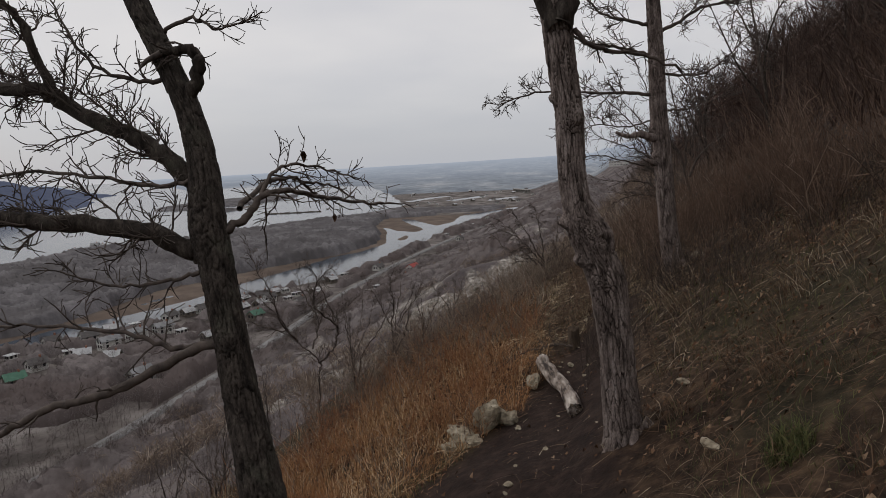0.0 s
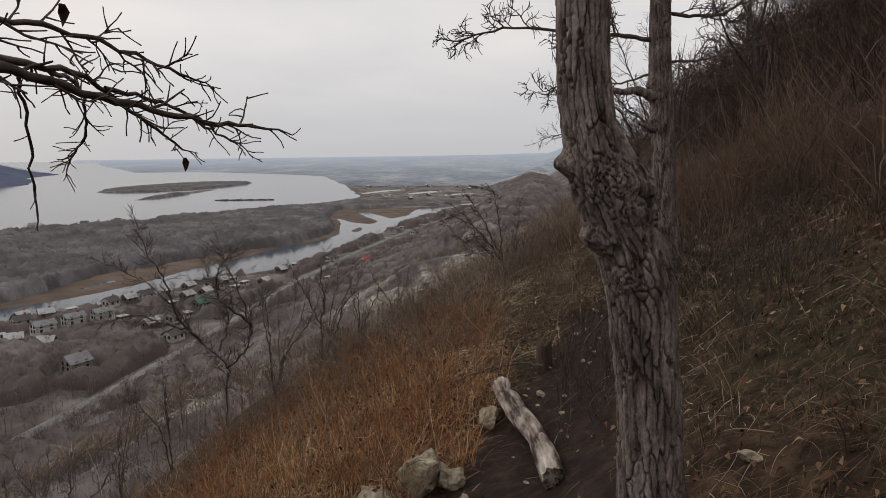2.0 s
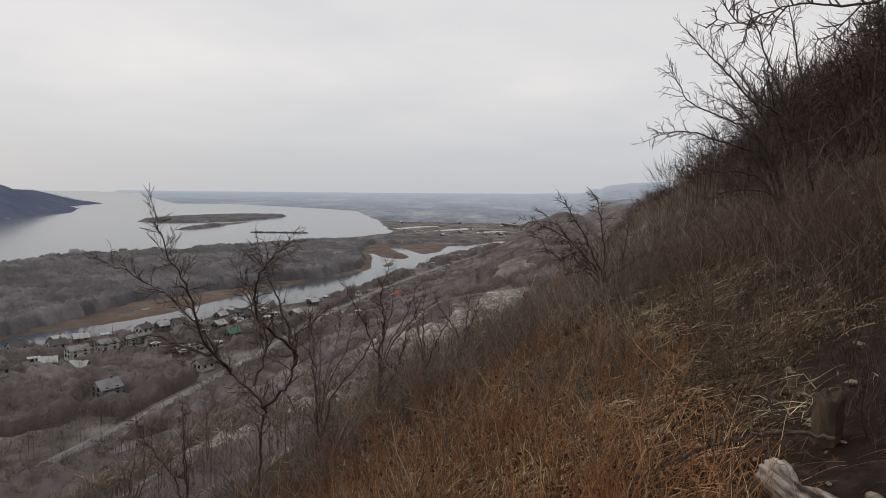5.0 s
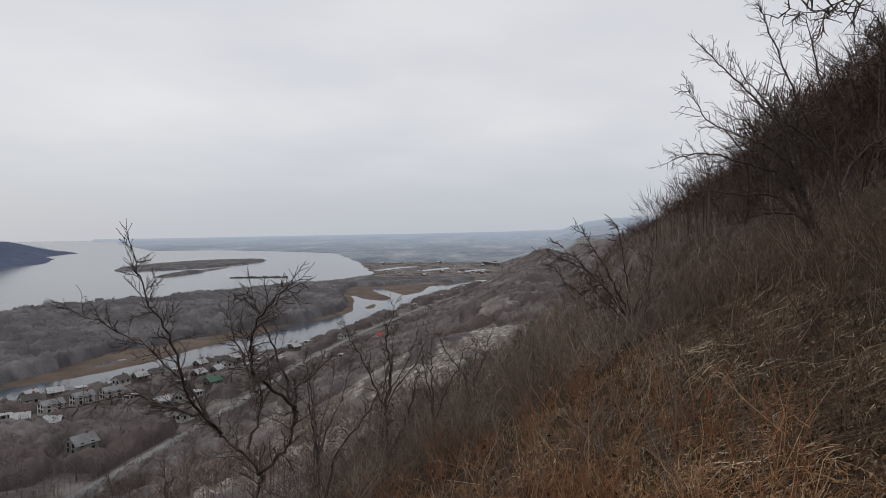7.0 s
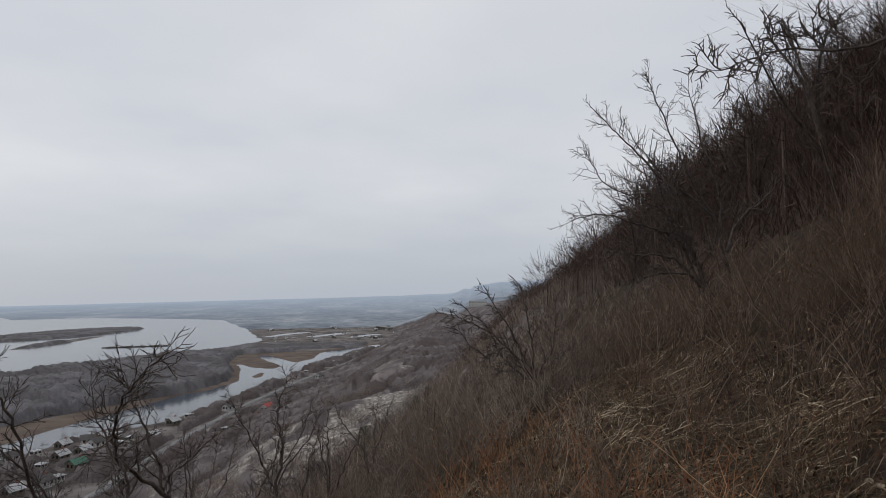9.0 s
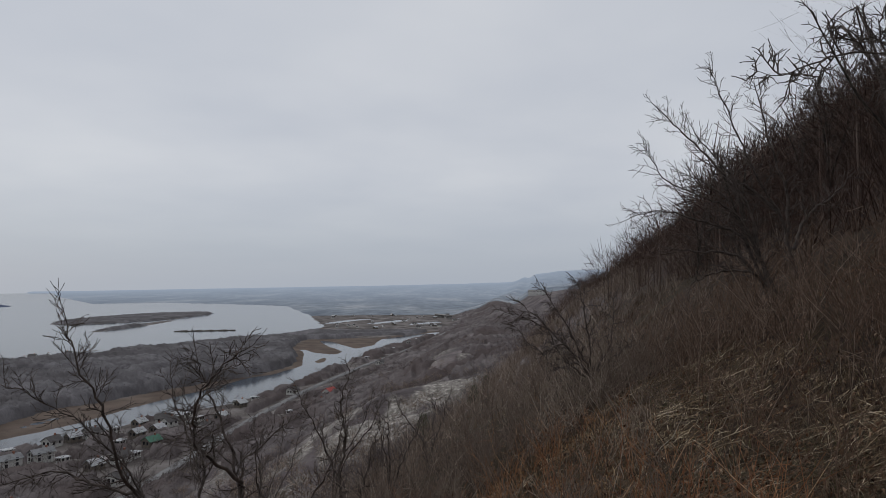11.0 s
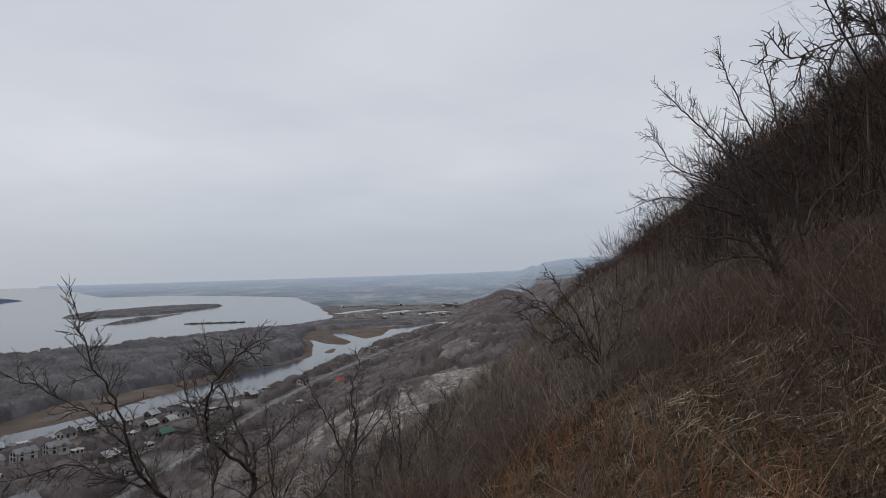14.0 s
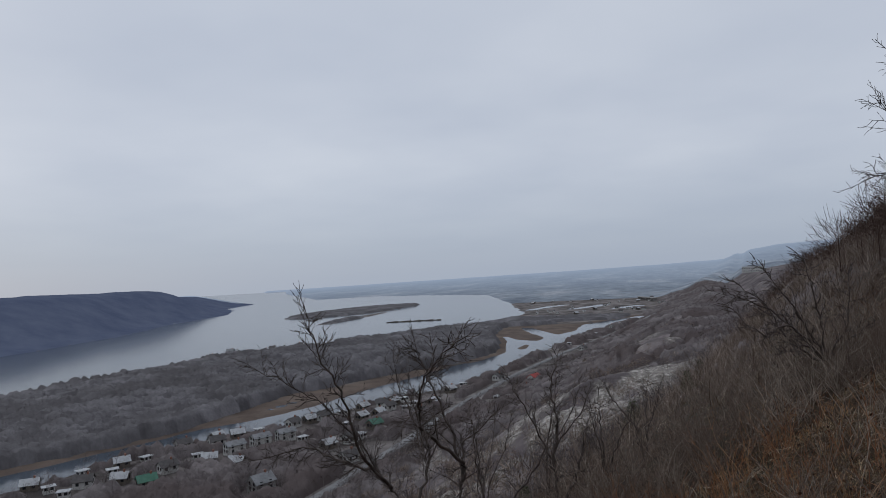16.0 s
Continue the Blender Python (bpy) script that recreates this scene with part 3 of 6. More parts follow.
def build_water():
    s = 4900
    n = 24
    g = np.linspace(-s, s, n)
    xx, yy = np.meshgrid(g, g)
    v = np.stack([xx, yy, np.full_like(xx, WATER)], -1).reshape(-1, 3)
    rr = np.hypot(v[:, 0], v[:, 1])
    v[rr > s, :2] *= (s / rr[rr > s])[:, None]
    i = np.arange(n - 1)[:, None] * n
    j = np.arange(n - 1)[None]
    q = np.stack([i + j, i + j + 1, i + n + j + 1, i + n + j], -1).reshape(-1, 4)
    ob = mesh_object("water", v, q, [], M_WATER)
    tagged(ob, "calm pale grey river and wide lake", "water", "", "structure")


build_water()


def build_road(name, line, width, mat, label):
    pts = []
    for (x0, y0), (x1, y1) in zip(line, line[1:]):
        n = max(2, int(math.hypot(x1 - x0, y1 - y0) / 8))
        for k in range(n):
            pts.append((x0 + (x1 - x0) * k / n, y0 + (y1 - y0) * k / n))
    pts.append(line[-1])
    p = np.array(pts)
    for _ in range(6):
        p[1:-1] = (p[:-2] + 2 * p[1:-1] + p[2:]) / 4
    d = np.gradient(p, axis=0)
    d /= np.linalg.norm(d, axis=1, keepdims=True)
    nrm = np.stack([d[:, 1], -d[:, 0]], -1)
    zc = ground_z(p[:, 0], p[:, 1]) + 0.45
    zc = np.maximum(zc, WATER + 1.1)
    rows = []
    for off, dz in ((-0.5, -0.8), (-0.45, 0), (0.45, 0), (0.5, -0.8)):
        rows.append(np.concatenate([p + nrm * width * off, (zc + dz)[:, None]], 1))
    v = np.stack(rows, 1).reshape(-1, 3)
    i = np.arange(len(p) - 1)[:, None] * 4
    j = np.arange(3)[None]
    q = np.stack([i + j, i + j + 1, i + 5 + j, i + 4 + j], -1).reshape(-1, 4)
    ob = mesh_object(name, v, q, [], mat)
    tagged(ob, label, "road", "", "structure")


# houses near the river: kind, place and turn
HOUSES = [(1, -113, 205, 62), (0, -149, 249, 58), (0, -144, 261, 58), (0, -137, 270, 55), (6, -160, 240, 40), (2, -162, 224, 60), (3, -171, 210, 20), (6, -180, 194, 30), (4, -158, 207, 50), (3, -141, 303, 60), (2, -136, 309, 50), (6, -130, 318, 60),
          (3, -124, 331, 70), (4, -104, 292, 60), (3, -152, 236, 30), (6, -128, 268, 60), (5, -42, 402, 60), (2, -66, 417, 60), (6, -92, 387, 65), (3, -88, 378, 60), (6, -84, 396, 65),
          (3, -112, 345, 60), (2, -116, 338, 20), (6, -108, 352, 60), (2, -182, 205, 30), (6, -190, 198, 50), (3, -138, 232, 10), (2, -96, 240, 65), (3, -112, 258, 60), (6, -100, 330, 60)]
ROAD_LINE = [(-110, 90), (-93, 180), (-88, 215), (-83, 260), (-76, 335), (-60, 427), (-31, 547), (6, 666), (56, 849), (130, 1050)]
# small houses and sheds scattered over the gardens between the river and the road
plots = np.random.default_rng(409)
for _ in range(60):
    hy = float(plots.uniform(185, 350))
    hx = float(river_x(hy) + 16 + 42 * plots.random() ** 1.5)
    if float(shore(hx, hy)) > 5 and float(across(hx, hy)[0]) < -112 and all(math.hypot(hx - a[1], hy - a[2]) > 8.5 for a in HOUSES) \
            and float(strip_distance(np.array(hx), np.array(hy), [(a, b, 4) for a, b in ROAD_LINE])) > 4:
        HOUSES.append((int(plots.choice((2, 2, 3, 3, 6, 6))), hx, hy, float(plots.normal(58, 14))))
build_road("road", ROAD_LINE, 4.4, M_ROAD, "long pale straight road along the valley floor")


# ---- trees ----
def vnoise3(x, y, z, seed=0):
    iz = np.floor(z)
    f = z - iz
    f = f * f * (3 - 2 * f)
    a = vnoise(x + iz * 17.13, y + iz * 31.7, seed)
    b = vnoise(x + (iz + 1) * 17.13, y + (iz + 1) * 31.7, seed)
    return a * (1 - f) + b * f


def unit(v):
    v = np.asarray(v, dtype=float)
    return v / (np.linalg.norm(v) + 1e-9)


def spline(pts, n):
    """n points on a smooth line through pts."""
    p = np.asarray(pts, dtype=float)
    p = np.concatenate([[2 * p[0] - p[1]], p, [2 * p[-1] - p[-2]]])
    seg = len(p) - 3
    out = []
    for s in np.linspace(0, seg - 1e-6, n):
        i = int(s)
        t = s - i
        a, b, c, d = p[i:i + 4]
        out.append(0.5 * ((2 * b) + (c - a) * t + (2 * a - 5 * b + 4 * c - d) * t * t + (3 * b - a - 3 * c + d) * t ** 3))
    return np.array(out)


def sides_for(r):
    return 10 if r > 0.03 else 7 if r > 0.012 else 5 if r > 0.005 else 3


def wander(rng, p, d, length, kink, lift, n):
    """A crooked shoot: points from p along d."""
    pts = [np.array(p, dtype=float)]
    d = unit(d)
    for _ in range(n):
        d = unit(d + rng.normal(0, kink, 3) + np.array([0, 0, lift]))
        pts.append(pts[-1] + d * length / n)
    return np.array(pts)


def shoot(bl, rng, p, d, length, r, level, kink=0.26, lift=0.03, many=1.0, fine=0.0036):
    """A shoot with its side shoots; level 0 is the finest."""
    n = max(3, min(9, int(length / 0.07)))
    pts = wander(rng, p, d, length, kink, lift, n)
    rad = r * np.linspace(1, 0.45, len(pts))
    if level == 0:
        rad[-1] = r * 0.75
    bl.tube(pts, rad, sides_for(r))
    if level == 0:
        return
    count = max(2, int(round((3 + 4.5 * length) * many * rng.uniform(0.8, 1.25))))
    side(bl, rng, pts, rad, count, level, length, kink, lift, many, 0.15, fine)


def side(bl, rng, pts, rad, count, level, length, kink, lift, many, first=0.15, fine=0.0036):
    for k in range(count):
        t = first + (1 - first) * (k + rng.uniform(0, 1)) / count
        i = min(len(pts) - 2, int(t * (len(pts) - 1)))
        f = t * (len(pts) - 1) - i
        p = pts[i] * (1 - f) + pts[i + 1] * f
        d = unit(pts[i + 1] - pts[i])
        out = rng.normal(0, 1, 3)
        out = unit(out - d * np.dot(out, d))
        a = radians(rng.uniform(26, 62))
        nd = d * math.cos(a) + out * math.sin(a)
        r2 = max(fine * (1 + 0.25 * (level - 1)), rad[i] * rng.uniform(0.36, 0.56))
        l2 = length * rng.uniform(0.28, 0.55) * (1.15 - 0.55 * t)
        shoot(bl, rng, p, nd, max(l2, 0.09), r2, level - 1, kink, lift, many, fine)


def limb(tree, rng, pts, r0, r1, level=2, many=1.0, reach=0.8, kink=0.22, lift=0.03, label="", first=0.2, count=None, fine=0.0036, rough=0.006):
    """A main branch along pts, with a mesh of twigs under it."""
    p = spline(pts, max(8, 5 * len(pts)))
    p[1:-1] += rng.normal(0, rough, p[1:-1].shape)
    rad = np.linspace(r0, r1, len(p)) * (1 + 0.08 * np.sin(np.arange(len(p)) * 1.7))
    bl = Build()
    bl.tube(p, rad, 12 if r0 > 0.02 else 8)
    ob = bl.make("limb", M_TWIG if r0 < 0.03 else M_BARK_SHADED, tree, label, True)
    tw = Build()
    total = np.linalg.norm(np.diff(p, axis=0), axis=1).sum()
    n = count or max(5, int(11 * total * many))
    side(tw, rng, p, np.minimum(rad * 1.0, 0.016), n, level, reach, kink, lift, many, first, fine)
    shoot(tw, rng, p[-1], p[-1] - p[-2], reach * 0.3, r1, level - 1, kink, lift, many, fine)
    tagged(tw.make("twig_growth", M_TWIG, ob), "", "", "", "stuff")
    return ob


def cells(a, b, period, seed):
    """Cracked plates: how far the nearest plate's edge is, and the plate's own tone. a repeats after period."""
    ia, ib = np.floor(a), np.floor(b)
    f1, f2, tone = np.full(a.shape, 9.0), np.full(a.shape, 9.0), np.zeros(a.shape)
    for di in (-1, 0, 1):
        for dj in (-1, 0, 1):
            ca, cb = ia + di, ib + dj
            wrap = np.mod(ca, period)
            ja, jb = lattice(wrap, cb, seed), lattice(wrap, cb, seed + 1)
            d = np.hypot(ca + 0.15 + 0.7 * ja - a, (cb + 0.1 + 0.8 * jb - b) * 0.8)
            closer = d < f1
            f2 = np.where(closer, f1, np.minimum(f2, d))
            tone = np.where(closer, lattice(wrap, cb, seed + 2), tone)
            f1 = np.minimum(f1, d)
    return f2 - f1, tone


def bark_trunk(tree, pts, radii, sides, step, swell=(), deep=0.012, name="trunk", plate=0.027, mat=None):
    """A trunk with furrowed bark as real relief. swell: (height, angle, spread in height, spread in angle, how far)."""
    p0 = np.asarray(pts, dtype=float)
    length = np.linalg.norm(np.diff(p0, axis=0), axis=1).sum()
    n = int(length / step)
    p = spline(p0, n)
    r = np.interp(np.linspace(0, 1, n), np.linspace(0, 1, len(radii)), radii)
    th = np.arange(sides) * 2 * math.pi / sides
    T, Z = np.meshgrid(th, np.arange(n))
    zz = p[:, 2][Z]
    rr = r[Z]
    burr = np.zeros_like(rr)
    for h, ang, sh, sa, far in swell:
        da = np.arctan2(np.sin(T - radians(ang)), np.cos(T - radians(ang)))
        g = np.exp(-((zz - h) / sh) ** 2 - (da / radians(sa)) ** 2)
        rr = rr + far * g
        burr = np.maximum(burr, g * min(1, far / 0.02))
    cx, cy = np.cos(T) * rr, np.sin(T) * rr
    around = max(8, int(round(2 * math.pi * float(np.mean(radii)) / plate)))
    w1 = (vnoise3(cx * 11, cy * 11, zz * 6, 3) - 0.5) * (1.1 + 1.8 * burr) + (vnoise3(cx * 70, cy * 70, zz * 40, 4) - 0.5) * 0.3
    w2 = (vnoise3(cx * 15 + 9, cy * 15, zz * 8, 5) - 0.5) * 1.1 + (vnoise3(cx * 80, cy * 80, zz * 80, 6) - 0.5) * 0.3
    a = T / (2 * math.pi) * around + w1
    big, tone = cells(a, zz / (plate * 6.5) * (1 + 0.7 * burr) + w2, around, 7)
    small, tone2 = cells(a + 0.5 * w2, zz / (plate * 1.15) * (1 + 0.2 * burr) + 1.3 * w2, around, 23)
    n3 = vnoise3(cx * 110, cy * 110, zz * 60, 13)
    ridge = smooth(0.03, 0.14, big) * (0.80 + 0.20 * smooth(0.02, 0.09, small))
    disp = deep * (ridge - 0.65) + 0.005 * (0.7 * tone + tone2 - 0.85) * ridge + 0.002 * (n3 - 0.5) + burr * 0.016 * (vnoise3(cx * 16, cy * 16, zz * 34, 19) - 0.4)
    rr = rr + disp
    v = np.stack([p[:, 0][Z] + np.cos(T) * rr, p[:, 1][Z] + np.sin(T) * rr, zz], -1).reshape(-1, 3)
    i = np.arange(n - 1)[:, None] * sides
    j = np.arange(sides)[None]
    k = (j + 1) % sides
    q = np.stack([i + j, i + k, i + sides + k, i + sides + j], -1).reshape(-1, 4)
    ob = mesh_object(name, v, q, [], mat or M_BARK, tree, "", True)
    # mask for the darkened furrow colour
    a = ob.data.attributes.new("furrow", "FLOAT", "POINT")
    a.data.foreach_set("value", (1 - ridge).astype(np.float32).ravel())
    return ob


def empty(name, x, y, label, category, group=""):
    """The base of a thing at world origin, so that its parts keep world coordinates."""
    ob = new(name)
    tagged(ob, label, category, group)
    return ob


def roots(tree, rng, x, y, r, n=5):
    for k in range(n):
        a = 2 * math.pi * (k + rng.uniform(-0.3, 0.3)) / n
        pts = []
        for s in (0.0, 0.5, 1.0, 1.6):
            px, py = x + math.cos(a) * r * (0.75 + s), y + math.sin(a) * r * (0.75 + s)
            pts.append((px, py, float(ground_z(px, py)) + (0.05 if s == 0 else 0.01 - 0.05 * s)))
        bl = Build()
        bl.tube(spline(pts, 10), np.linspace(r * 0.36, r * 0.1, 10), 10)
        bl.make("root", M_BARK, tree, "", True)


def centre_oak():
    rng = np.random.default_rng(11)
    t = empty("oak_tree", 1.3, 5, "crooked oak with deeply furrowed bark and swollen burr beside the path", "tree", "oaks along the path")
    zs = [-0.14, 0.0, 0.17, 0.42, 0.71, 0.87, 1.10, 1.17, 1.245, 1.316, 1.39, 1.47, 1.53, 1.60, 1.73, 2.11, 2.43, 2.78]
    xs = [1.36, 1.34, 1.325, 1.302, 1.283, 1.262, 1.236, 1.211, 1.186, 1.149, 1.124, 1.10, 1.08, 1.056, 1.036, 1.03, 0.99, 0.957]
    rs = [0.185, 0.145, 0.118, 0.104, 0.099, 0.099, 0.109, 0.114, 0.112, 0.112, 0.114, 0.112, 0.098, 0.082, 0.077, 0.078, 0.082, 0.088]
    even = np.linspace(-0.14, 2.78, 31)
    pts = np.stack([np.interp(even, zs, xs), np.interp(even, [1.5, 2.4], [4.97, 5.05]), even], -1)
    bark_trunk(t, pts, np.interp(even, zs, rs), 190, 0.0062,
               [(1.475, 196, 0.035, 20, 0.05), (1.40, 340, 0.07, 35, 0.028), (1.24, 200, 0.035, 22, 0.045), (1.43, 265, 0.05, 40, 0.02), (1.33, 290, 0.03, 30, 0.016), (1.12, 240, 0.03, 35, 0.012),
                (2.08, 290, 0.05, 32, 0.03), (2.2, 190, 0.03, 18, 0.02)], 0.014, plate=0.028)
    roots(t, rng, 1.35, 4.97, 0.11, 5)
    # two leaders above the fork
    limb(t, rng, [(0.95, 4.97, 2.6), (0.88, 4.98, 2.75), (0.80, 5.0, 2.98), (0.66, 5.1, 3.4), (0.5, 5.2, 3.9)], 0.05, 0.025, 3, 0.6, 0.9, count=6, first=0.4)
    limb(t, rng, [(0.98, 4.97, 2.6), (1.03, 4.97, 2.76), (1.06, 4.99, 3.05), (1.03, 5.05, 3.5), (1.1, 5.1, 4.1)], 0.068, 0.03, 3, 0.6, 0.9, count=6, first=0.4)
    limb(t, rng, [(1.06, 4.97, 2.58), (1.14, 5.0, 2.50), (1.3, 5.1, 2.46), (1.55, 5.25, 2.44), (1.75, 5.3, 2.36)], 0.016, 0.008, 2, 0.7, 0.4, count=7)


def left_oak():
    rng = np.random.default_rng(23)
    t = empty("oak_tree", -0.6, 3.6, "leaning oak, bark darkened as backlit, with long low limbs on the slope edge", "tree", "oaks along the path")
    pts = [(-0.44, 3.55, -0.75), (-0.47, 3.66, -0.3), (-0.53, 3.80, 0.2), (-0.62, 3.93, 0.55), (-0.70, 4.04, 0.79), (-0.77, 4.15, 1.04), (-0.85, 4.27, 1.31), (-0.93, 4.39, 1.58), (-0.99, 4.53, 1.88), (-1.10, 4.67, 2.19), (-1.28, 4.82, 2.52), (-1.49, 4.98, 2.88), (-1.72, 5.2, 3.4)]
    rad = [0.19, 0.135, 0.105, 0.092, 0.083, 0.079, 0.082, 0.092, 0.077, 0.068, 0.07, 0.066, 0.05]
    bark_trunk(t, pts, rad, 110, 0.01, [(1.05, 270, 0.05, 30, 0.02), (1.6, 250, 0.12, 60, 0.015)], 0.012, mat=M_BARK_SHADED)
    limb(t, rng, [(-0.93, 4.36, 1.44), (-1.05, 4.35, 1.48), (-1.26, 4.32, 1.58), (-1.68, 4.28, 1.64), (-1.95, 4.25, 1.67), (-2.4, 4.2, 1.72), (-2.9, 4.2, 1.85)], 0.058, 0.03, 3, 1.15, 0.74, kink=0.22, label="thick level lower limb")
    limb(t, rng, [(-1.02, 4.57, 1.74), (-1.10, 4.58, 1.84), (-1.24, 4.62, 1.96), (-1.44, 4.66, 2.08), (-1.83, 4.74, 2.26), (-1.97, 4.76, 2.36), (-2.28, 4.83, 2.40), (-2.8, 4.95, 2.5)], 0.055, 0.036, 3, 1.15, 0.76, kink=0.22, label="thick arching limb")
    limb(t, rng, [(-0.75, 4.12, 1.05), (-0.97, 4.09, 0.99), (-1.25, 4.05, 0.86), (-1.47, 4.01, 0.79), (-1.63, 3.99, 0.77), (-1.87, 3.95, 0.65), (-2.2, 3.92, 0.55)], 0.026, 0.015, 2, 0.45, 0.4, count=7)
    limb(t, rng, [(-0.95, 4.2, 1.0), (-1.10, 4.2, 0.99), (-1.28, 4.2, 1.06), (-1.6, 4.2, 1.11), (-2.0, 4.2, 1.13)], 0.016, 0.007, 2, 1.1, 0.5, kink=0.22)
    limb(t, rng, [(-1.83, 4.72, 2.27), (-1.93, 4.7, 2.45), (-2.0, 4.7, 2.7), (-2.13, 4.7, 2.9), (-2.2, 4.75, 3.3)], 0.03, 0.014, 3, 1.0, 0.6, kink=0.22)
    limb(t, rng, [(-1.14, 4.70, 2.24), (-1.06, 4.70, 2.36), (-1.03, 4.70, 2.46), (-1.06, 4.70, 2.52), (-1.14, 4.70, 2.53), (-1.24, 4.7, 2.52)], 0.042, 0.022, 2, 0.8, 0.45, label="stubby hooked branch", first=0.5, count=8)
    # low branch that reaches out over the slope, along the way ahead
    limb(t, rng, [(-0.85, 4.38, 1.55), (-0.76, 4.5, 1.62), (-0.70, 4.6, 1.72), (-0.6, 4.8, 1.73), (-0.45, 5.05, 1.67), (-0.25, 5.25, 1.62), (-0.08, 5.36, 1.60)], 0.024, 0.006, 2, 0.95, 0.42, label="slender twiggy side branch")
    limb(t, rng, [(-0.72, 4.56, 1.69), (-0.68, 4.72, 1.84), (-0.60, 4.95, 1.88), (-0.45, 5.15, 1.84), (-0.32, 5.35, 1.78)], 0.012, 0.005, 2, 1.2, 0.5, kink=0.22)
    limb(t, rng, [(-0.80, 4.5, 1.66), (-0.78, 4.9, 1.78), (-0.76, 5.4, 1.80), (-0.72, 5.85, 1.66), (-0.68, 6.22, 1.52)], 0.017, 0.005, 2, 0.7, 0.36)
    limb(t, rng, [(-0.80, 5.1, 1.80), (-0.92, 5.35, 1.74), (-1.0, 5.5, 1.5), (-1.02, 5.55, 1.25)], 0.008, 0.004, 1, 0.6, 0.2)
    limb(t, rng, [(-0.95, 4.5, 1.85), (-1.2, 4.45, 1.8), (-1.5, 4.4, 1.86), (-1.9, 4.4, 1.9), (-2.3, 4.35, 1.86)], 0.014, 0.006, 2, 1.3, 0.55, kink=0.22)
    limb(t, rng, [(-1.2, 4.8, 2.42), (-1.4, 4.78, 2.38), (-1.65, 4.7, 2.5), (-1.8, 4.7, 2.75)], 0.016, 0.006, 2, 1.4, 0.55, kink=0.22)
    limb(t, rng, [(-0.95, 4.3, 1.36), (-1.2, 4.35, 1.3), (-1.5, 4.4, 1.28), (-1.8, 4.45, 1.36)], 0.012, 0.005, 2, 1.2, 0.5, kink=0.22)
    limb(t, rng, [(-1.35, 4.9, 2.65), (-1.15, 4.9, 2.75), (-1.0, 4.9, 2.68), (-0.85, 4.95, 2.72)], 0.014, 0.005, 2, 1.2, 0.45, kink=0.22)
    limb(t, rng, [(-0.74, 5.6, 1.76), (-0.62, 5.9, 1.72), (-0.50, 6.1, 1.62), (-0.38, 6.2, 1.54)], 0.010, 0.004, 2, 0.8, 0.28)
    limb(t, rng, [(-0.78, 5.3, 1.80), (-0.95, 5.8, 1.78), (-1.08, 6.1, 1.62), (-1.24, 6.2, 1.44)], 0.010, 0.004, 2, 0.8, 0.28)
    # a curled dead leaf still hanging on each of two twigs
    for x, y, z in ((-0.57, 5.02, 1.96), (-0.68, 6.25, 1.48)):
        bm = bmesh.new()
        vs = []
        for i, (a, w) in enumerate(((0, 0.004), (0.025, 0.018), (0.05, 0.014), (0.07, 0.003))):
            vs.append([bm.verts.new((x + s * w, y + 0.012 * math.sin(i * 1.4 + s), z - a)) for s in (-1, 0, 1)])
        for a, b in zip(vs, vs[1:]):
            for k in range(2):
                bm.faces.new((a[k], a[k + 1], b[k + 1], b[k]))
        bmesh.ops.solidify(bm, geom=bm.faces[:], thickness=0.002)
        part("dead_leaf", bm, M_LEAF, t, "curled brown leaf")


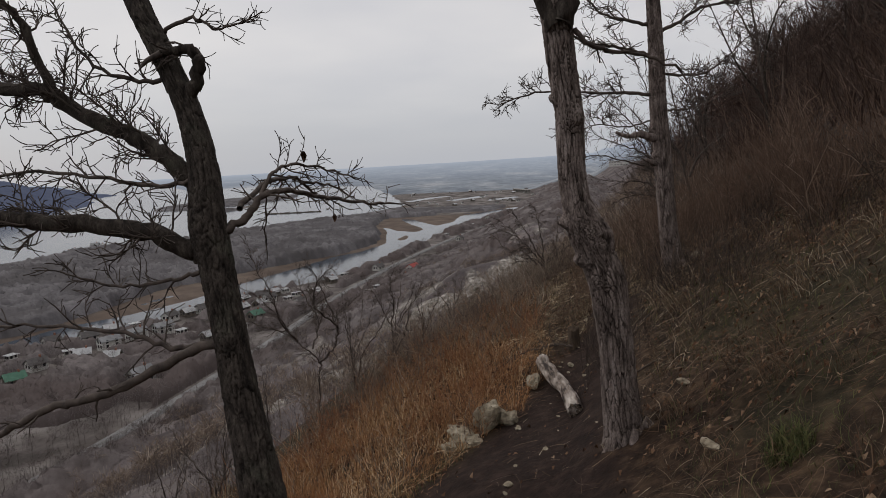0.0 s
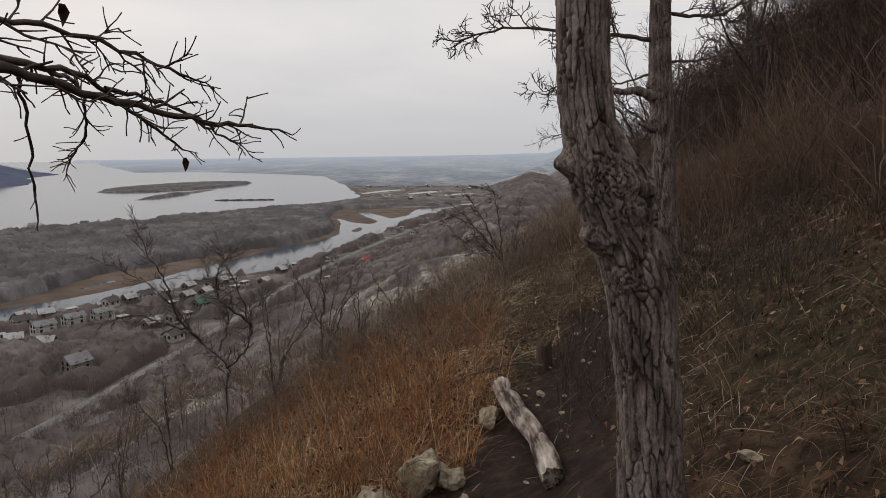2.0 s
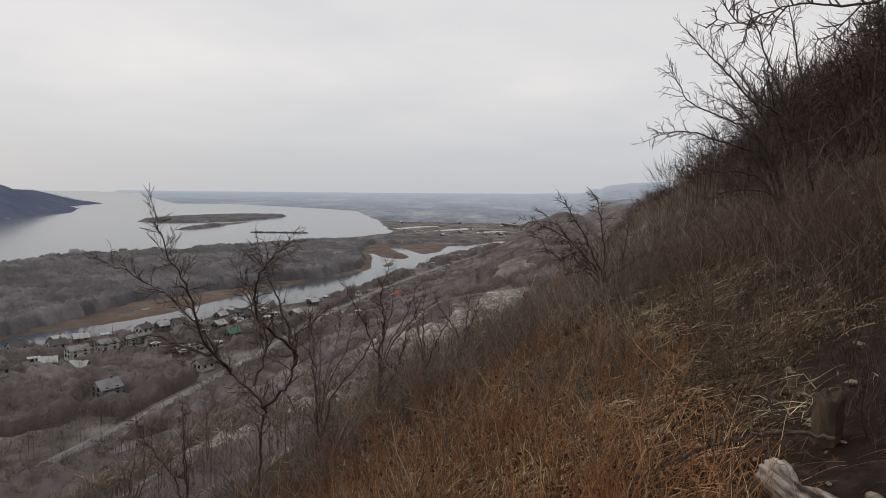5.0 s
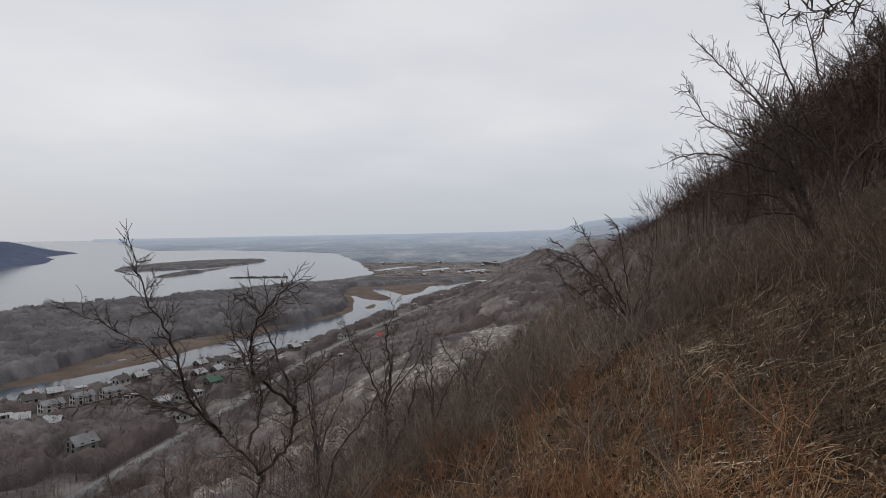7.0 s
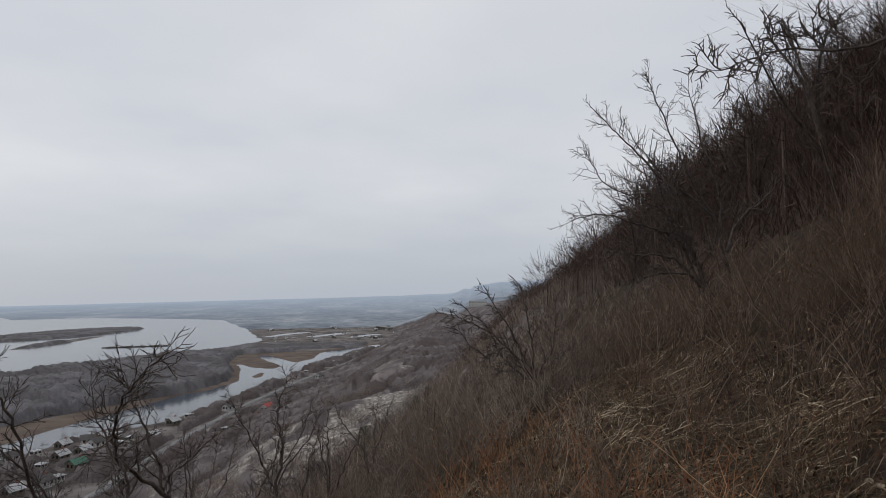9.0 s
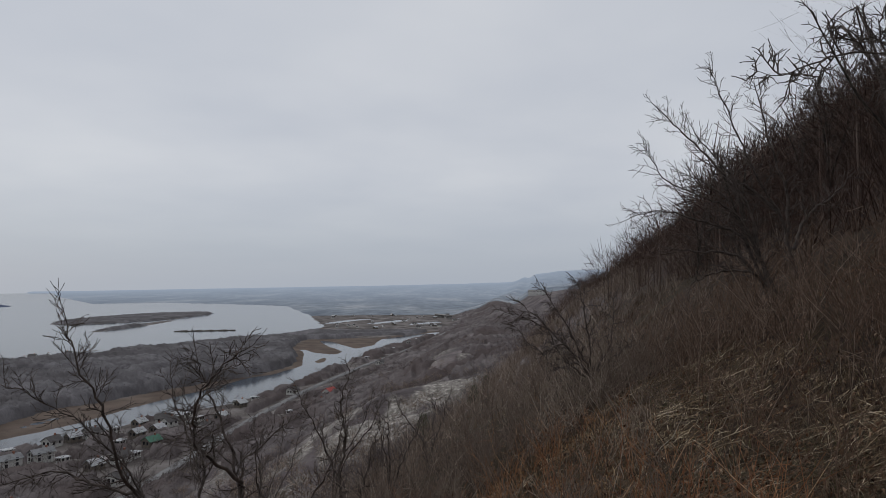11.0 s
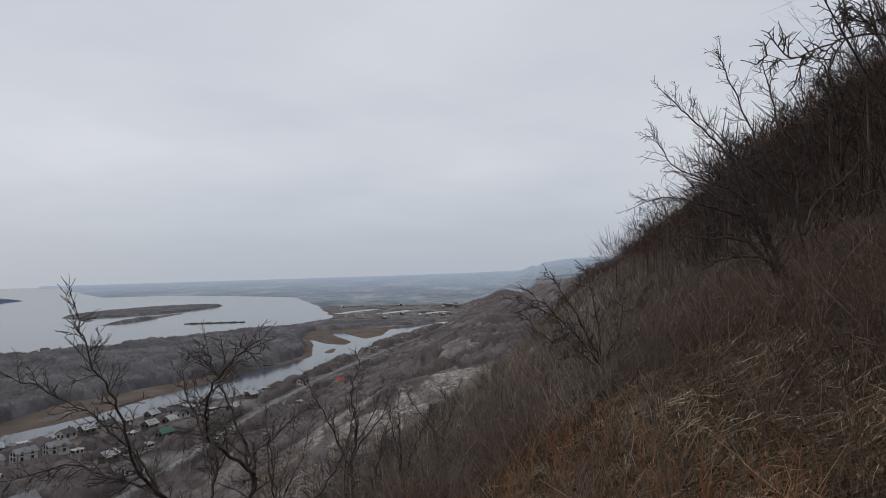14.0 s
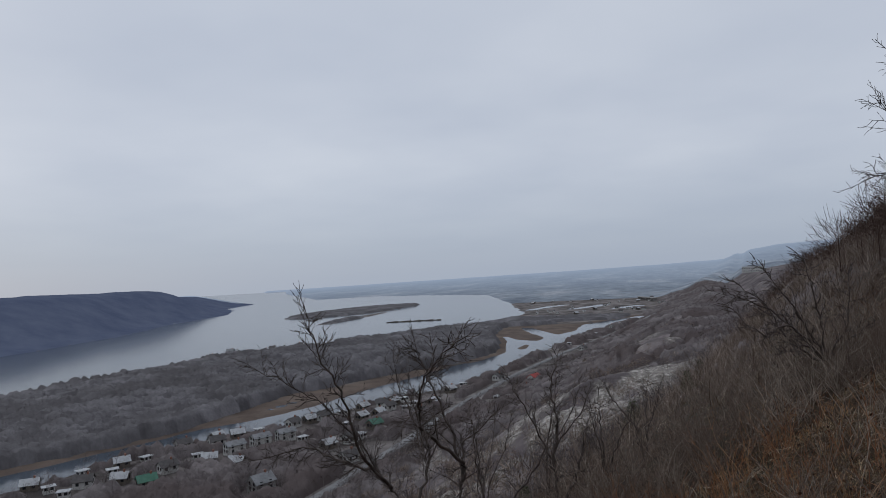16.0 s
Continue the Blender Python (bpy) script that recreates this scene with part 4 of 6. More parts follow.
def back_oak():
    rng = np.random.default_rng(37)
    t = empty("oak_tree", 2.5, 8.5, "tall straight oak with bare spreading branches above the path", "tree", "oaks along the path")
    pts = [(2.85, 9.05, 0.1), (2.80, 9.05, 0.5), (2.73, 9.05, 1.0), (2.68, 9.05, 1.66), (2.62, 9.05, 2.33), (2.59, 9.05, 3.0), (2.55, 9.05, 3.65), (2.5, 9.05, 4.4), (2.42, 9.1, 5.4)]
    bark_trunk(t, pts, [0.17, 0.125, 0.104, 0.098, 0.096, 0.085, 0.072, 0.062, 0.045], 110, 0.011, [(2.1, 200, 0.07, 30, 0.05), (1.8, 190, 0.05, 25, 0.03)], 0.014)
    roots(t, rng, 2.85, 9.05, 0.14, 5)
    for pp, r in (([(2.54, 9.05, 2.52), (2.22, 9.00, 2.55), (1.93, 8.94, 2.55), (1.27, 8.94, 2.60), (0.77, 8.94, 2.48)], 0.028), ([(2.54, 9.05, 2.95), (2.20, 9.05, 3.06), (1.81, 9.05, 3.15), (1.36, 9.05, 3.35)], 0.03),
                  ([(2.56, 9.05, 3.19), (2.81, 9.05, 3.30), (3.10, 9.05, 3.46), (3.51, 9.05, 3.53), (3.94, 9.05, 3.62)], 0.03), ([(2.58, 9.05, 2.76), (2.86, 9.00, 2.72), (3.16, 8.94, 2.74), (3.54, 8.94, 3.06)], 0.025),
                  ([(2.52, 9.05, 3.30), (2.22, 8.94, 3.35), (1.94, 8.94, 3.45), (1.68, 8.94, 3.73)], 0.028), ([(2.65, 9.05, 2.33), (2.97, 9.00, 2.33), (3.29, 8.94, 2.44)], 0.018),
                  ([(2.50, 9.05, 3.73), (2.11, 9.16, 4.05), (1.57, 9.16, 4.48)], 0.03), ([(2.50, 9.05, 3.83), (2.97, 9.16, 4.16), (3.40, 9.16, 4.59)], 0.03), ([(2.56, 9.10, 2.22), (2.33, 9.48, 2.17), (2.00, 9.69, 2.22), (1.68, 9.80, 2.12)], 0.014)):
        limb(t, rng, pp, r * 0.8, r * 0.25, 3, 1.0, 0.7, fine=0.0042)
    # broken stubs on the trunk
    for pp, r in (([(2.56, 9.00, 2.01), (2.38, 8.94, 2.06), (2.24, 8.90, 2.04), (2.09, 8.88, 2.09)], 0.05), ([(2.57, 9.00, 1.71), (2.48, 8.96, 1.75), (2.41, 8.94, 1.77)], 0.035)):
        bl = Build()
        bl.tube(spline(pp, 14), np.linspace(r, r * 0.35, 14) * (1 + 0.15 * np.sin(np.arange(14) * 2.1)), 10)
        bl.make("broken_stub", M_BARK, t, "snapped dead branch stub", True)


def fan_tree(name, label, rng, base, stems, r, level=2, many=0.8, reach=0.6, group="bare small trees", fine=0.0052, lift=0.06):
    t = empty(name, base[0], base[1], label, "tree", group)
    for pp in stems:
        rr = r * rng.uniform(0.8, 1.1)
        limb(t, rng, pp, rr, rr * 0.2, level, many, reach, 0.19, lift * 0.6, first=0.12, fine=fine, rough=0.011)
    return t


def right_trees():
    rng = np.random.default_rng(41)
    fan_tree("bare_tree", "several-stemmed bare tree fanning out over the slope", rng, (4.3, 14.5),
             [[(4.42, 14.5, 0.35), (4.22, 14.5, 0.98), (3.97, 14.45, 1.88), (3.60, 14.4, 2.33), (3.15, 14.4, 2.77), (2.80, 14.4, 3.12)],
              [(4.42, 14.5, 0.6), (4.17, 14.5, 1.2), (3.9, 14.5, 1.7), (3.46, 14.4, 1.95), (2.86, 14.4, 2.2), (2.6, 14.4, 2.6)],
              [(4.3, 14.5, 0.7), (3.98, 14.6, 1.43), (3.46, 14.6, 1.66), (2.86, 14.6, 1.81), (2.45, 14.6, 1.72)],
              [(4.25, 14.5, 0.8), (3.9, 14.6, 1.2), (3.5, 14.6, 1.25), (3.0, 14.6, 1.3)],
              [(4.2, 14.5, 1.1), (4.0, 14.6, 1.6), (3.7, 14.7, 2.1), (3.2, 14.7, 2.35)],
              [(4.3, 14.5, 0.6), (4.0, 14.3, 0.95), (3.5, 14.2, 1.0), (3.1, 14.2, 0.85)]], 0.026, 2, 1.15, 1.0, fine=0.004)
    fan_tree("bare_tree", "tall forked bare tree with upswept branches", rng, (4.7, 14.6),
             [[(4.85, 14.6, 0.6), (4.66, 14.6, 1.2), (4.52, 14.6, 1.75), (4.19, 14.6, 2.32), (3.96, 14.6, 2.84), (3.73, 14.6, 3.36), (3.62, 14.6, 3.75)],
              [(4.6, 14.6, 1.4), (4.62, 14.6, 2.0), (4.45, 14.6, 2.6), (4.3, 14.6, 3.2), (4.2, 14.6, 3.6)],
              [(4.7, 14.6, 1.3), (5.0, 14.7, 1.8), (5.3, 14.7, 2.0), (5.7, 14.7, 2.4)],
              [(4.5, 14.6, 1.8), (4.2, 14.7, 2.1), (3.9, 14.7, 2.3), (3.4, 14.7, 2.9)]], 0.029, 2, 1.15, 1.0, fine=0.004)


def lower_trees():
    rng = np.random.default_rng(53)
    fan_tree("bare_tree", "low gnarled bare tree forking wide below the path", rng, (-2.45, 12),
             [[(-2.45, 12.0, -2.55), (-2.42, 12.0, -1.9), (-2.41, 12.0, -1.5), (-2.71, 12.0, -1.22), (-2.87, 12.0, -1.0), (-3.13, 11.8, -0.51), (-3.40, 11.6, -0.18), (-3.8, 11.4, 0.1)],
              [(-2.41, 12.0, -1.55), (-2.16, 12.0, -1.33), (-2.03, 12.0, -1.0), (-2.02, 12.0, -0.73), (-1.66, 12.0, -0.40)],
              [(-2.03, 12.0, -0.9), (-2.3, 11.6, -0.5), (-2.15, 11.0, -0.2), (-1.95, 10.5, 0.15), (-1.62, 10.1, 0.44)],
              [(-2.75, 12.0, -1.15), (-2.9, 11.6, -0.7), (-2.95, 11.3, -0.1), (-3.1, 11.2, 0.3), (-3.2, 11.2, 0.66)],
              [(-2.87, 12.0, -1.0), (-3.3, 12.0, -0.9), (-3.7, 12.1, -0.8), (-4.2, 12.0, -0.9)],
              [(-2.05, 12.0, -1.05), (-2.2, 12.2, -0.6), (-2.4, 12.2, -0.1), (-2.5, 12.2, 0.2)],
              [(-2.5, 12.0, -1.3), (-2.45, 12.3, -0.9), (-2.7, 12.4, -0.4), (-2.8, 12.4, 0.0)]], 0.018, 2, 1.5, 0.7, fine=0.0032)
    fan_tree("bare_tree", "slim bare tree on the slope below the path", rng, (-1.3, 13.5),
             [[(-1.28, 13.5, -2.4), (-1.30, 13.5, -1.85), (-1.33, 13.5, -1.3), (-1.59, 13.5, -0.76), (-1.78, 13.5, -0.35)],
              [(-1.32, 13.5, -1.4), (-1.25, 13.5, -0.9), (-1.3, 13.5, -0.5), (-1.2, 13.5, -0.1)],
              [(-1.3, 13.5, -1.9), (-1.05, 13.5, -1.4), (-0.95, 13.5, -0.95)]], 0.019, 2, 1.4, 0.5, fine=0.0036)
    for x, y, h, s in ((-2.0, 13.0, 1.7, 3), (-0.75, 14.2, 1.2, 5), (-3.9, 13.5, 1.8, 7), (-4.6, 10.6, 1.5, 13), (-3.2, 9.2, 1.0, 15), (-0.2, 15.5, 1.0, 19), (-5.6, 15.0, 2.4, 21), (-1.7, 16.5, 1.9, 25), (-3.0, 17.5, 2.3, 27)):
        z = float(ground_z(x, y))
        stems = []
        for k in range(3):
            dx, dy = rng.normal(0, 0.18, 2) * h
            stems.append([(x, y, z - 0.1), (x + dx * 0.3, y + dy * 0.3, z + h * 0.4), (x + dx, y + dy, z + h * 0.75), (x + dx * 1.3, y + dy, z + h)])
        fan_tree("bare_sapling", "thin leafless sapling on the steep slope", rng, (x, y), stems, 0.015, 2, 0.8, 0.5, "leafless saplings", 0.0038)
    fan_tree("bare_shrub", "crooked dark leafless shrub at the slope edge", rng, (1.7, 14),
             [[(1.72, 14.0, -0.3), (1.5, 14.0, 0.15), (1.3, 14.0, 0.5), (1.1, 14.0, 0.78)], [(1.74, 14.0, -0.3), (1.66, 14.0, 0.3), (1.6, 14.0, 0.65), (1.54, 14.0, 0.85)],
              [(1.7, 14.0, -0.3), (1.35, 13.9, 0.1), (1.05, 13.9, 0.02), (0.75, 13.9, 0.32)], [(1.74, 14.0, -0.3), (1.95, 14.0, 0.1), (2.0, 14.0, 0.62)],
              [(1.7, 14.0, -0.3), (1.3, 14.1, 0.2), (0.95, 14.1, 0.4), (0.65, 14.1, 0.5)], [(1.65, 14.0, -0.3), (1.3, 14.0, 0.0), (1.2, 14.2, 0.3), (0.85, 14.2, 0.62)],
              [(1.75, 14.1, -0.3), (2.1, 14.2, -0.05), (2.5, 14.3, 0.15)], [(1.7, 13.9, -0.3), (1.4, 13.7, -0.1), (1.15, 13.5, -0.15)]], 0.014, 2, 1.3, 0.42, "leafless shrubs", 0.0042, 0.0)


centre_oak()
left_oak()
back_oak()
right_trees()
lower_trees()


# ---- log, stones, stump on the path ----
def stone(label, x, y, z, size, seed, squash=(1, 1, 0.7), category="stone", group="pale stones on the path", mat=None, sink=0.25):
    rng = np.random.default_rng(seed)
    bm = bmesh.new()
    bmesh.ops.create_icosphere(bm, subdivisions=4 if size > 0.06 else 2, radius=size)
    cuts = [(unit(rng.normal(0, 1, 3)), rng.uniform(0.55, 0.85)) for _ in range(14)]
    for v in bm.verts:
        p = np.array(v.co)
        for nrm, d in cuts:
            k = float(np.dot(p, nrm)) - d * size
            if k > 0:
                p = p - nrm * k * 0.9
        q = Vector(p / size)
        p = p * (1 + 0.22 * noise.noise(q * 1.7 + Vector((seed, 0, 0))) + 0.13 * noise.noise(q * 4.1 + Vector((0, seed, 0))) + 0.06 * noise.noise(q * 9.0))
        v.co = Vector(p * np.array(squash))
    turn = Matrix.Rotation(rng.uniform(0, 6.28), 4, "Z") @ Matrix.Rotation(rng.uniform(-0.3, 0.3), 4, "X")
    bmesh.ops.transform(bm, matrix=turn, verts=bm.verts)
    low = min(v.co.z for v in bm.verts)
    bm.transform(Matrix.Translation((0, 0, -low * (1 - sink))))
    ob = part("stone", bm, mat or M_CHALK, None)
    ob.location = (x, y, z)
    tagged(ob, label, category, group)
    return ob


def stones():
    for x, y, s, sq, seed in ((0.27, 6.42, 0.17, (1.15, 0.85, 0.62), 1), (0.50, 6.46, 0.18, (0.95, 0.9, 0.85), 2), (0.66, 6.42, 0.10, (1.0, 0.8, 0.8), 3), (0.38, 6.24, 0.09, (1.2, 0.8, 0.5), 4), (0.17, 6.30, 0.09, (1.2, 0.9, 0.6), 5)):
        stone("rough pale yellowish limestone lump at the path edge", x, y, float(ground_z(x, y)), s, seed, sq)
    stone("pale limestone block beside the fallen log", 0.94, 7.14, float(ground_z(0.94, 7.14)), 0.10, 9, (1.0, 0.8, 0.75))
    stone("flat grey stone half buried beside the path", 1.62, 4.30, float(ground_z(1.62, 4.30)), 0.055, 12, (1.5, 0.8, 0.45))
    stone("flat grey stone half buried beside the path", 1.75, 5.2, float(ground_z(1.75, 5.2)), 0.045, 13, (1.1, 0.9, 0.6))
    stone("pale stone on the leafy bank", 3.0, 8.75, float(ground_z(3.0, 8.75)), 0.09, 14, (1.2, 0.8, 0.7))
    rng = np.random.default_rng(77)
    for k in range(60):
        v = rng.uniform(2.6, 9.0)
        u = rng.normal(-0.15, 0.32)
        x, y = place(u, v)
        s = rng.uniform(0.008, 0.028) if rng.random() < 0.85 else rng.uniform(0.03, 0.045)
        stone("small pale stone chip trodden into the path", float(x), float(y), float(ground_z(x, y)), s, 100 + k, (1.3, 0.9, 0.55), "pebble", "stone chips on the path", None, 0.35)


def fallen_log():
    t = empty("fallen_log", 1.1, 6.9, "short pale weathered log with peeling bark across the path", "log")
    rng = np.random.default_rng(5)
    a, b = np.array([1.15, 5.98, float(ground_z(1.15, 5.98)) + 0.055]), np.array([1.10, 7.60, float(ground_z(1.10, 7.60)) + 0.065])
    n, sides = 120, 56
    bl_v, tone = [], []
    axis = b - a
    side_v = unit(np.cross(axis, (0, 0, 1)))
    up = np.cross(side_v, unit(axis))
    for i in range(n):
        s = i / (n - 1)
        c = a + axis * s + side_v * 0.03 * math.sin(s * 4 + 0.6) + up * 0.012 * math.sin(s * 7)
        r0 = 0.060 + 0.012 * s - 0.010 * math.exp(-((s - 0.3) / 0.1) ** 2)
        for k in range(sides):
            th = 2 * math.pi * k / sides
            d = side_v * math.cos(th) + up * math.sin(th)
            r = r0 * (1 + 0.12 * (vnoise3(np.array(math.cos(th) * 1.6), np.array(math.sin(th) * 1.6), np.array(s * 5), 3) - 0.5))
            r += 0.020 * (vnoise3(np.array(math.cos(th) * 5), np.array(math.sin(th) * 5), np.array(s * 9), 5) - 0.5)
            r -= 0.012 * float(smooth(0.72, 0.85, vnoise3(np.array(math.cos(th) * 9), np.array(math.sin(th) * 9), np.array(s * 3.0), 9)))
            # hollow at the far end, knots along the stem
            if s > 0.80:
                up_side = max(0.0, math.sin(th + 0.5))
                r -= 0.06 * up_side ** 3 * smooth(0.82, 0.87, s) * (1 - smooth(0.90, 0.96, s))
            r += 0.03 * math.exp(-((s - 0.22) / 0.03) ** 2 - ((th - 1.5) / 0.35) ** 2)
            if i in (0, n - 1):
                r *= 0.9
            bl_v.append(c + d * r)
    i = np.arange(n - 1)[:, None] * sides
    j = np.arange(sides)[None]
    k = (j + 1) % sides
    q = np.stack([i + j, i + k, i + sides + k, i + sides + j], -1).reshape(-1, 4)
    v = np.array([np.asarray(w, dtype=float).ravel() for w in bl_v])
    tri = []
    for end in (0, n - 1):
        ring = np.arange(sides) + end * sides
        v = np.concatenate([v, [v[ring].mean(0) + unit(axis) * (0.02 if end == 0 else -0.04)]])
        for kk in range(sides):
            tri.append((ring[kk], ring[(kk + 1) % sides], len(v) - 1))
    mesh_object("stem", v, q, tri, M_LOG, t, "", True)
    # ragged splinters at the broken end
    for kk in range(7):
        p = a + side_v * rng.uniform(-0.05, 0.05) + up * rng.uniform(-0.05, 0.04)
        bl = Build()
        bl.tube([p + unit(axis) * 0.06, p, p - unit(axis) * rng.uniform(0.02, 0.06)], [0.014, 0.010, 0.002], 5)
        bl.make("splinter", M_STUMP, t)
    return t


def stump():
    x, y = 1.42, 7.86
    z = float(ground_z(x, y))
    t = empty("tree_stump", x, y, "short rotten dark stump post at the path edge", "stump")
    bl = Build()
    hs = np.linspace(-0.08, 0.21, 16)
    sides = 22
    v = []
    for i, h in enumerate(hs):
        for k in range(sides):
            th = 2 * math.pi * k / sides
            r = 0.054 * (1.15 - 0.2 * i / 15) + 0.008 * math.sin(th * 3 + 1) + 0.006 * math.sin(th * 7 + h * 20)
            top = 0.012 * math.sin(th + 0.7) * (i / 15) ** 3 + 0.012 * math.sin(th * 5) * (i / 15) ** 4
            v.append((x + math.cos(th) * r + 0.03 * h, y + math.sin(th) * r, z + h + top))
    i = np.arange(15)[:, None] * sides
    j = np.arange(sides)[None]
    k = (j + 1) % sides
    q = np.stack([i + j, i + k, i + sides + k, i + sides + j], -1).reshape(-1, 4)
    v.append((x, y, z + 0.15))
    tri = [(15 * sides + kk, 15 * sides + (kk + 1) % sides, len(v) - 1) for kk in range(sides)]
    mesh_object("stem", v, q, tri, M_STUMP, t, "", True)
    # a fallen twiggy branch against it, and loose sticks
    rng = np.random.default_rng(83)
    b = empty("fallen_branch", x, y, "dead twiggy branch fallen against the stump", "branch")
    pts = []
    for f in np.linspace(0, 1, 9):
        px, py = 1.40 - 0.85 * f, 7.76 + 0.16 * f + 0.05 * math.sin(f * 6)
        pts.append((px, py, float(ground_z(px, py)) + 0.06 + 0.10 * math.sin(f * 2.8)))
    limb(b, rng, pts, 0.010, 0.004, 2, 1.3, 0.5, 0.2, 0.05, first=0.1, fine=0.0022)
    for p, e in (((1.9, 7.2), (2.5, 7.6)), ((1.5, 6.0), (1.95, 6.15)), ((1.75, 7.9), (2.15, 8.5))):
        pts = []
        for f in np.linspace(0, 1, 7):
            px, py = p[0] + (e[0] - p[0]) * f, p[1] + (e[1] - p[1]) * f + 0.05 * math.sin(f * 5) + 0.02 * math.sin(f * 13)
            pts.append((px, py, float(ground_z(px, py)) + 0.012))
        bl = Build()
        bl.tube(pts, np.linspace(0.009, 0.004, 7), 7)
        ob = bl.make("stick", M_TWIG, None, "", True)
        tagged(ob, "dead grey-brown stick lying on the path edge", "stick", "dead sticks")


stones()
fallen_log()
stump()


# ---- trees up on the hill ----
def hill_oaks():
    rng = np.random.default_rng(61)
    made = []
    for k in range(3):
        t = empty("hill_tree", 0, 0, "dark leafless tree high on the hillside", "tree", "leafless hillside trees")
        h = 2.7 + 0.4 * k
        tops = [(-0.5, 0.1), (0.45, -0.2), (-0.1, 0.4), (0.2, 0.3), (-0.8, -0.2)]
        for m, (a, b) in enumerate(tops[:4 + k % 2]):
            z0 = 0.15 * h * (m > 0) + 0.08 * h * m
            limb(t, rng, [(0, 0, -0.3 if m == 0 else z0), (a * 0.15, b * 0.15, z0 + 0.25 * h), (a * 0.6 * h * 0.4, b * h * 0.25, z0 + 0.5 * h), (a * h * 0.42, b * h * 0.4, h * (0.85 - 0.06 * m))],
                 0.034 - 0.004 * m, 0.009, 2, 0.8, 1.1, 0.26, 0.0, first=0.2, fine=0.006)
        made.append(t)
    spots = [(6.8, 19.5), (8.2, 19.0), (9.4, 18.2), (7.4, 23.5), (9.5, 22.0), (11.5, 21.0), (9.8, 26.5), (12.5, 27.0), (13.0, 31.0), (14.5, 25.0), (16.0, 33.0), (6.2, 14.2), (7.6, 12.6)]
    for k, (x, y) in enumerate(spots):
        m = pose(x, y, float(ground_z(x, y)) - 0.05, rng.normal(0, 4), rng.normal(-6, 4), rng.uniform(0, 360))
        if k < 3:
            made[k].matrix_basis = m
        else:
            copy_thing(made[k % 3], m)


hill_oaks()


# ---- grass, litter and brush ----
def tubes(P, R, sides=3):
    """Many tapered stems at once: P (n, m, 3) centre lines, R (n, m) radii."""
    n, m, _ = P.shape
    d = np.gradient(P, axis=1)
    d /= np.linalg.norm(d, axis=2, keepdims=True) + 1e-9
    ref = np.array([0.53, 0.71, 0.46])
    a = np.cross(d, ref)
    a /= np.linalg.norm(a, axis=2, keepdims=True) + 1e-9
    b = np.cross(d, a)
    ang = np.arange(sides) * 2 * math.pi / sides
    v = P[:, :, None] + (a[:, :, None] * np.cos(ang)[None, None, :, None] + b[:, :, None] * np.sin(ang)[None, None, :, None]) * R[:, :, None, None]
    base = (np.arange(n) * m * sides)[:, None, None]
    i = (np.arange(m - 1) * sides)[None, :, None]
    j = np.arange(sides)[None, None]
    k = (j + 1) % sides
    q = np.stack([base + i + j, base + i + k, base + i + sides + k, base + i + sides + j], -1).reshape(-1, 4)
    return v.reshape(-1, 3), q


def ribbons(P, W, side_v):
    """Many blades at once: P (n, m, 3), W (n, m) half widths, side_v (n, 3)."""
    n, m, _ = P.shape
    off = side_v[:, None] * W[:, :, None]
    v = np.stack([P - off, P + off], 2).reshape(-1, 3)
    base = (np.arange(n) * m * 2)[:, None]
    i = (np.arange(m - 1) * 2)[None]
    q = np.stack([base + i, base + i + 1, base + i + 3, base + i + 2], -1).reshape(-1, 4)
    return v, q


def blades(rng, x, y, h, w, lean, m=4):
    """Curved blades from the ground at x, y; lean: how far they bend over, as a share of their length."""
    n = len(x)
    az = rng.uniform(0, 2 * math.pi, n)
    s = np.linspace(0, 1, m)[None]
    out = h[:, None] * lean[:, None] * s ** 1.7
    up = h[:, None] * s * np.sqrt(np.maximum(0.03, 1 - (lean[:, None] * s) ** 2 * 0.9))
    z0 = ground_z(x, y) - 0.02
    P = np.stack([x[:, None] + np.cos(az)[:, None] * out, y[:, None] + np.sin(az)[:, None] * out, z0[:, None] + up], -1)
    P[:, 1:-1] += rng.normal(0, 0.012, P[:, 1:-1].shape)
    W = w[:, None] * (1 - 0.85 * s)
    turn = az + rng.normal(1.57, 0.7, n)
    sv = np.stack([np.cos(turn), np.sin(turn), np.zeros(n)], -1)
    return ribbons(P, W, sv)


def lying(rng, x, y, length, w, m=4):
    """Straws lying on the ground, mostly combed downhill."""
    n = len(x)
    az = rng.normal(math.pi - STRIKE, 1.4, n)
    s = np.linspace(0, 1, m)[None]
    bend = rng.normal(0, 0.28, n)[:, None] * s ** 2
    px = x[:, None] + length[:, None] * (np.cos(az)[:, None] * s - np.sin(az)[:, None] * bend)
    py = y[:, None] + length[:, None] * (np.sin(az)[:, None] * s + np.cos(az)[:, None] * bend)
    pz = ground_z(px, py) + 0.012 + length[:, None] * rng.uniform(0, 0.5, n)[:, None] * s * (1 - s) + 0.05 * rng.random((n, 1))
    P = np.stack([px, py, pz], -1)
    W = w[:, None] * (1 - 0.7 * s)
    sv = np.stack([-np.sin(az), np.cos(az), rng.normal(0, 0.5, n)], -1)
    return ribbons(P, W, sv)


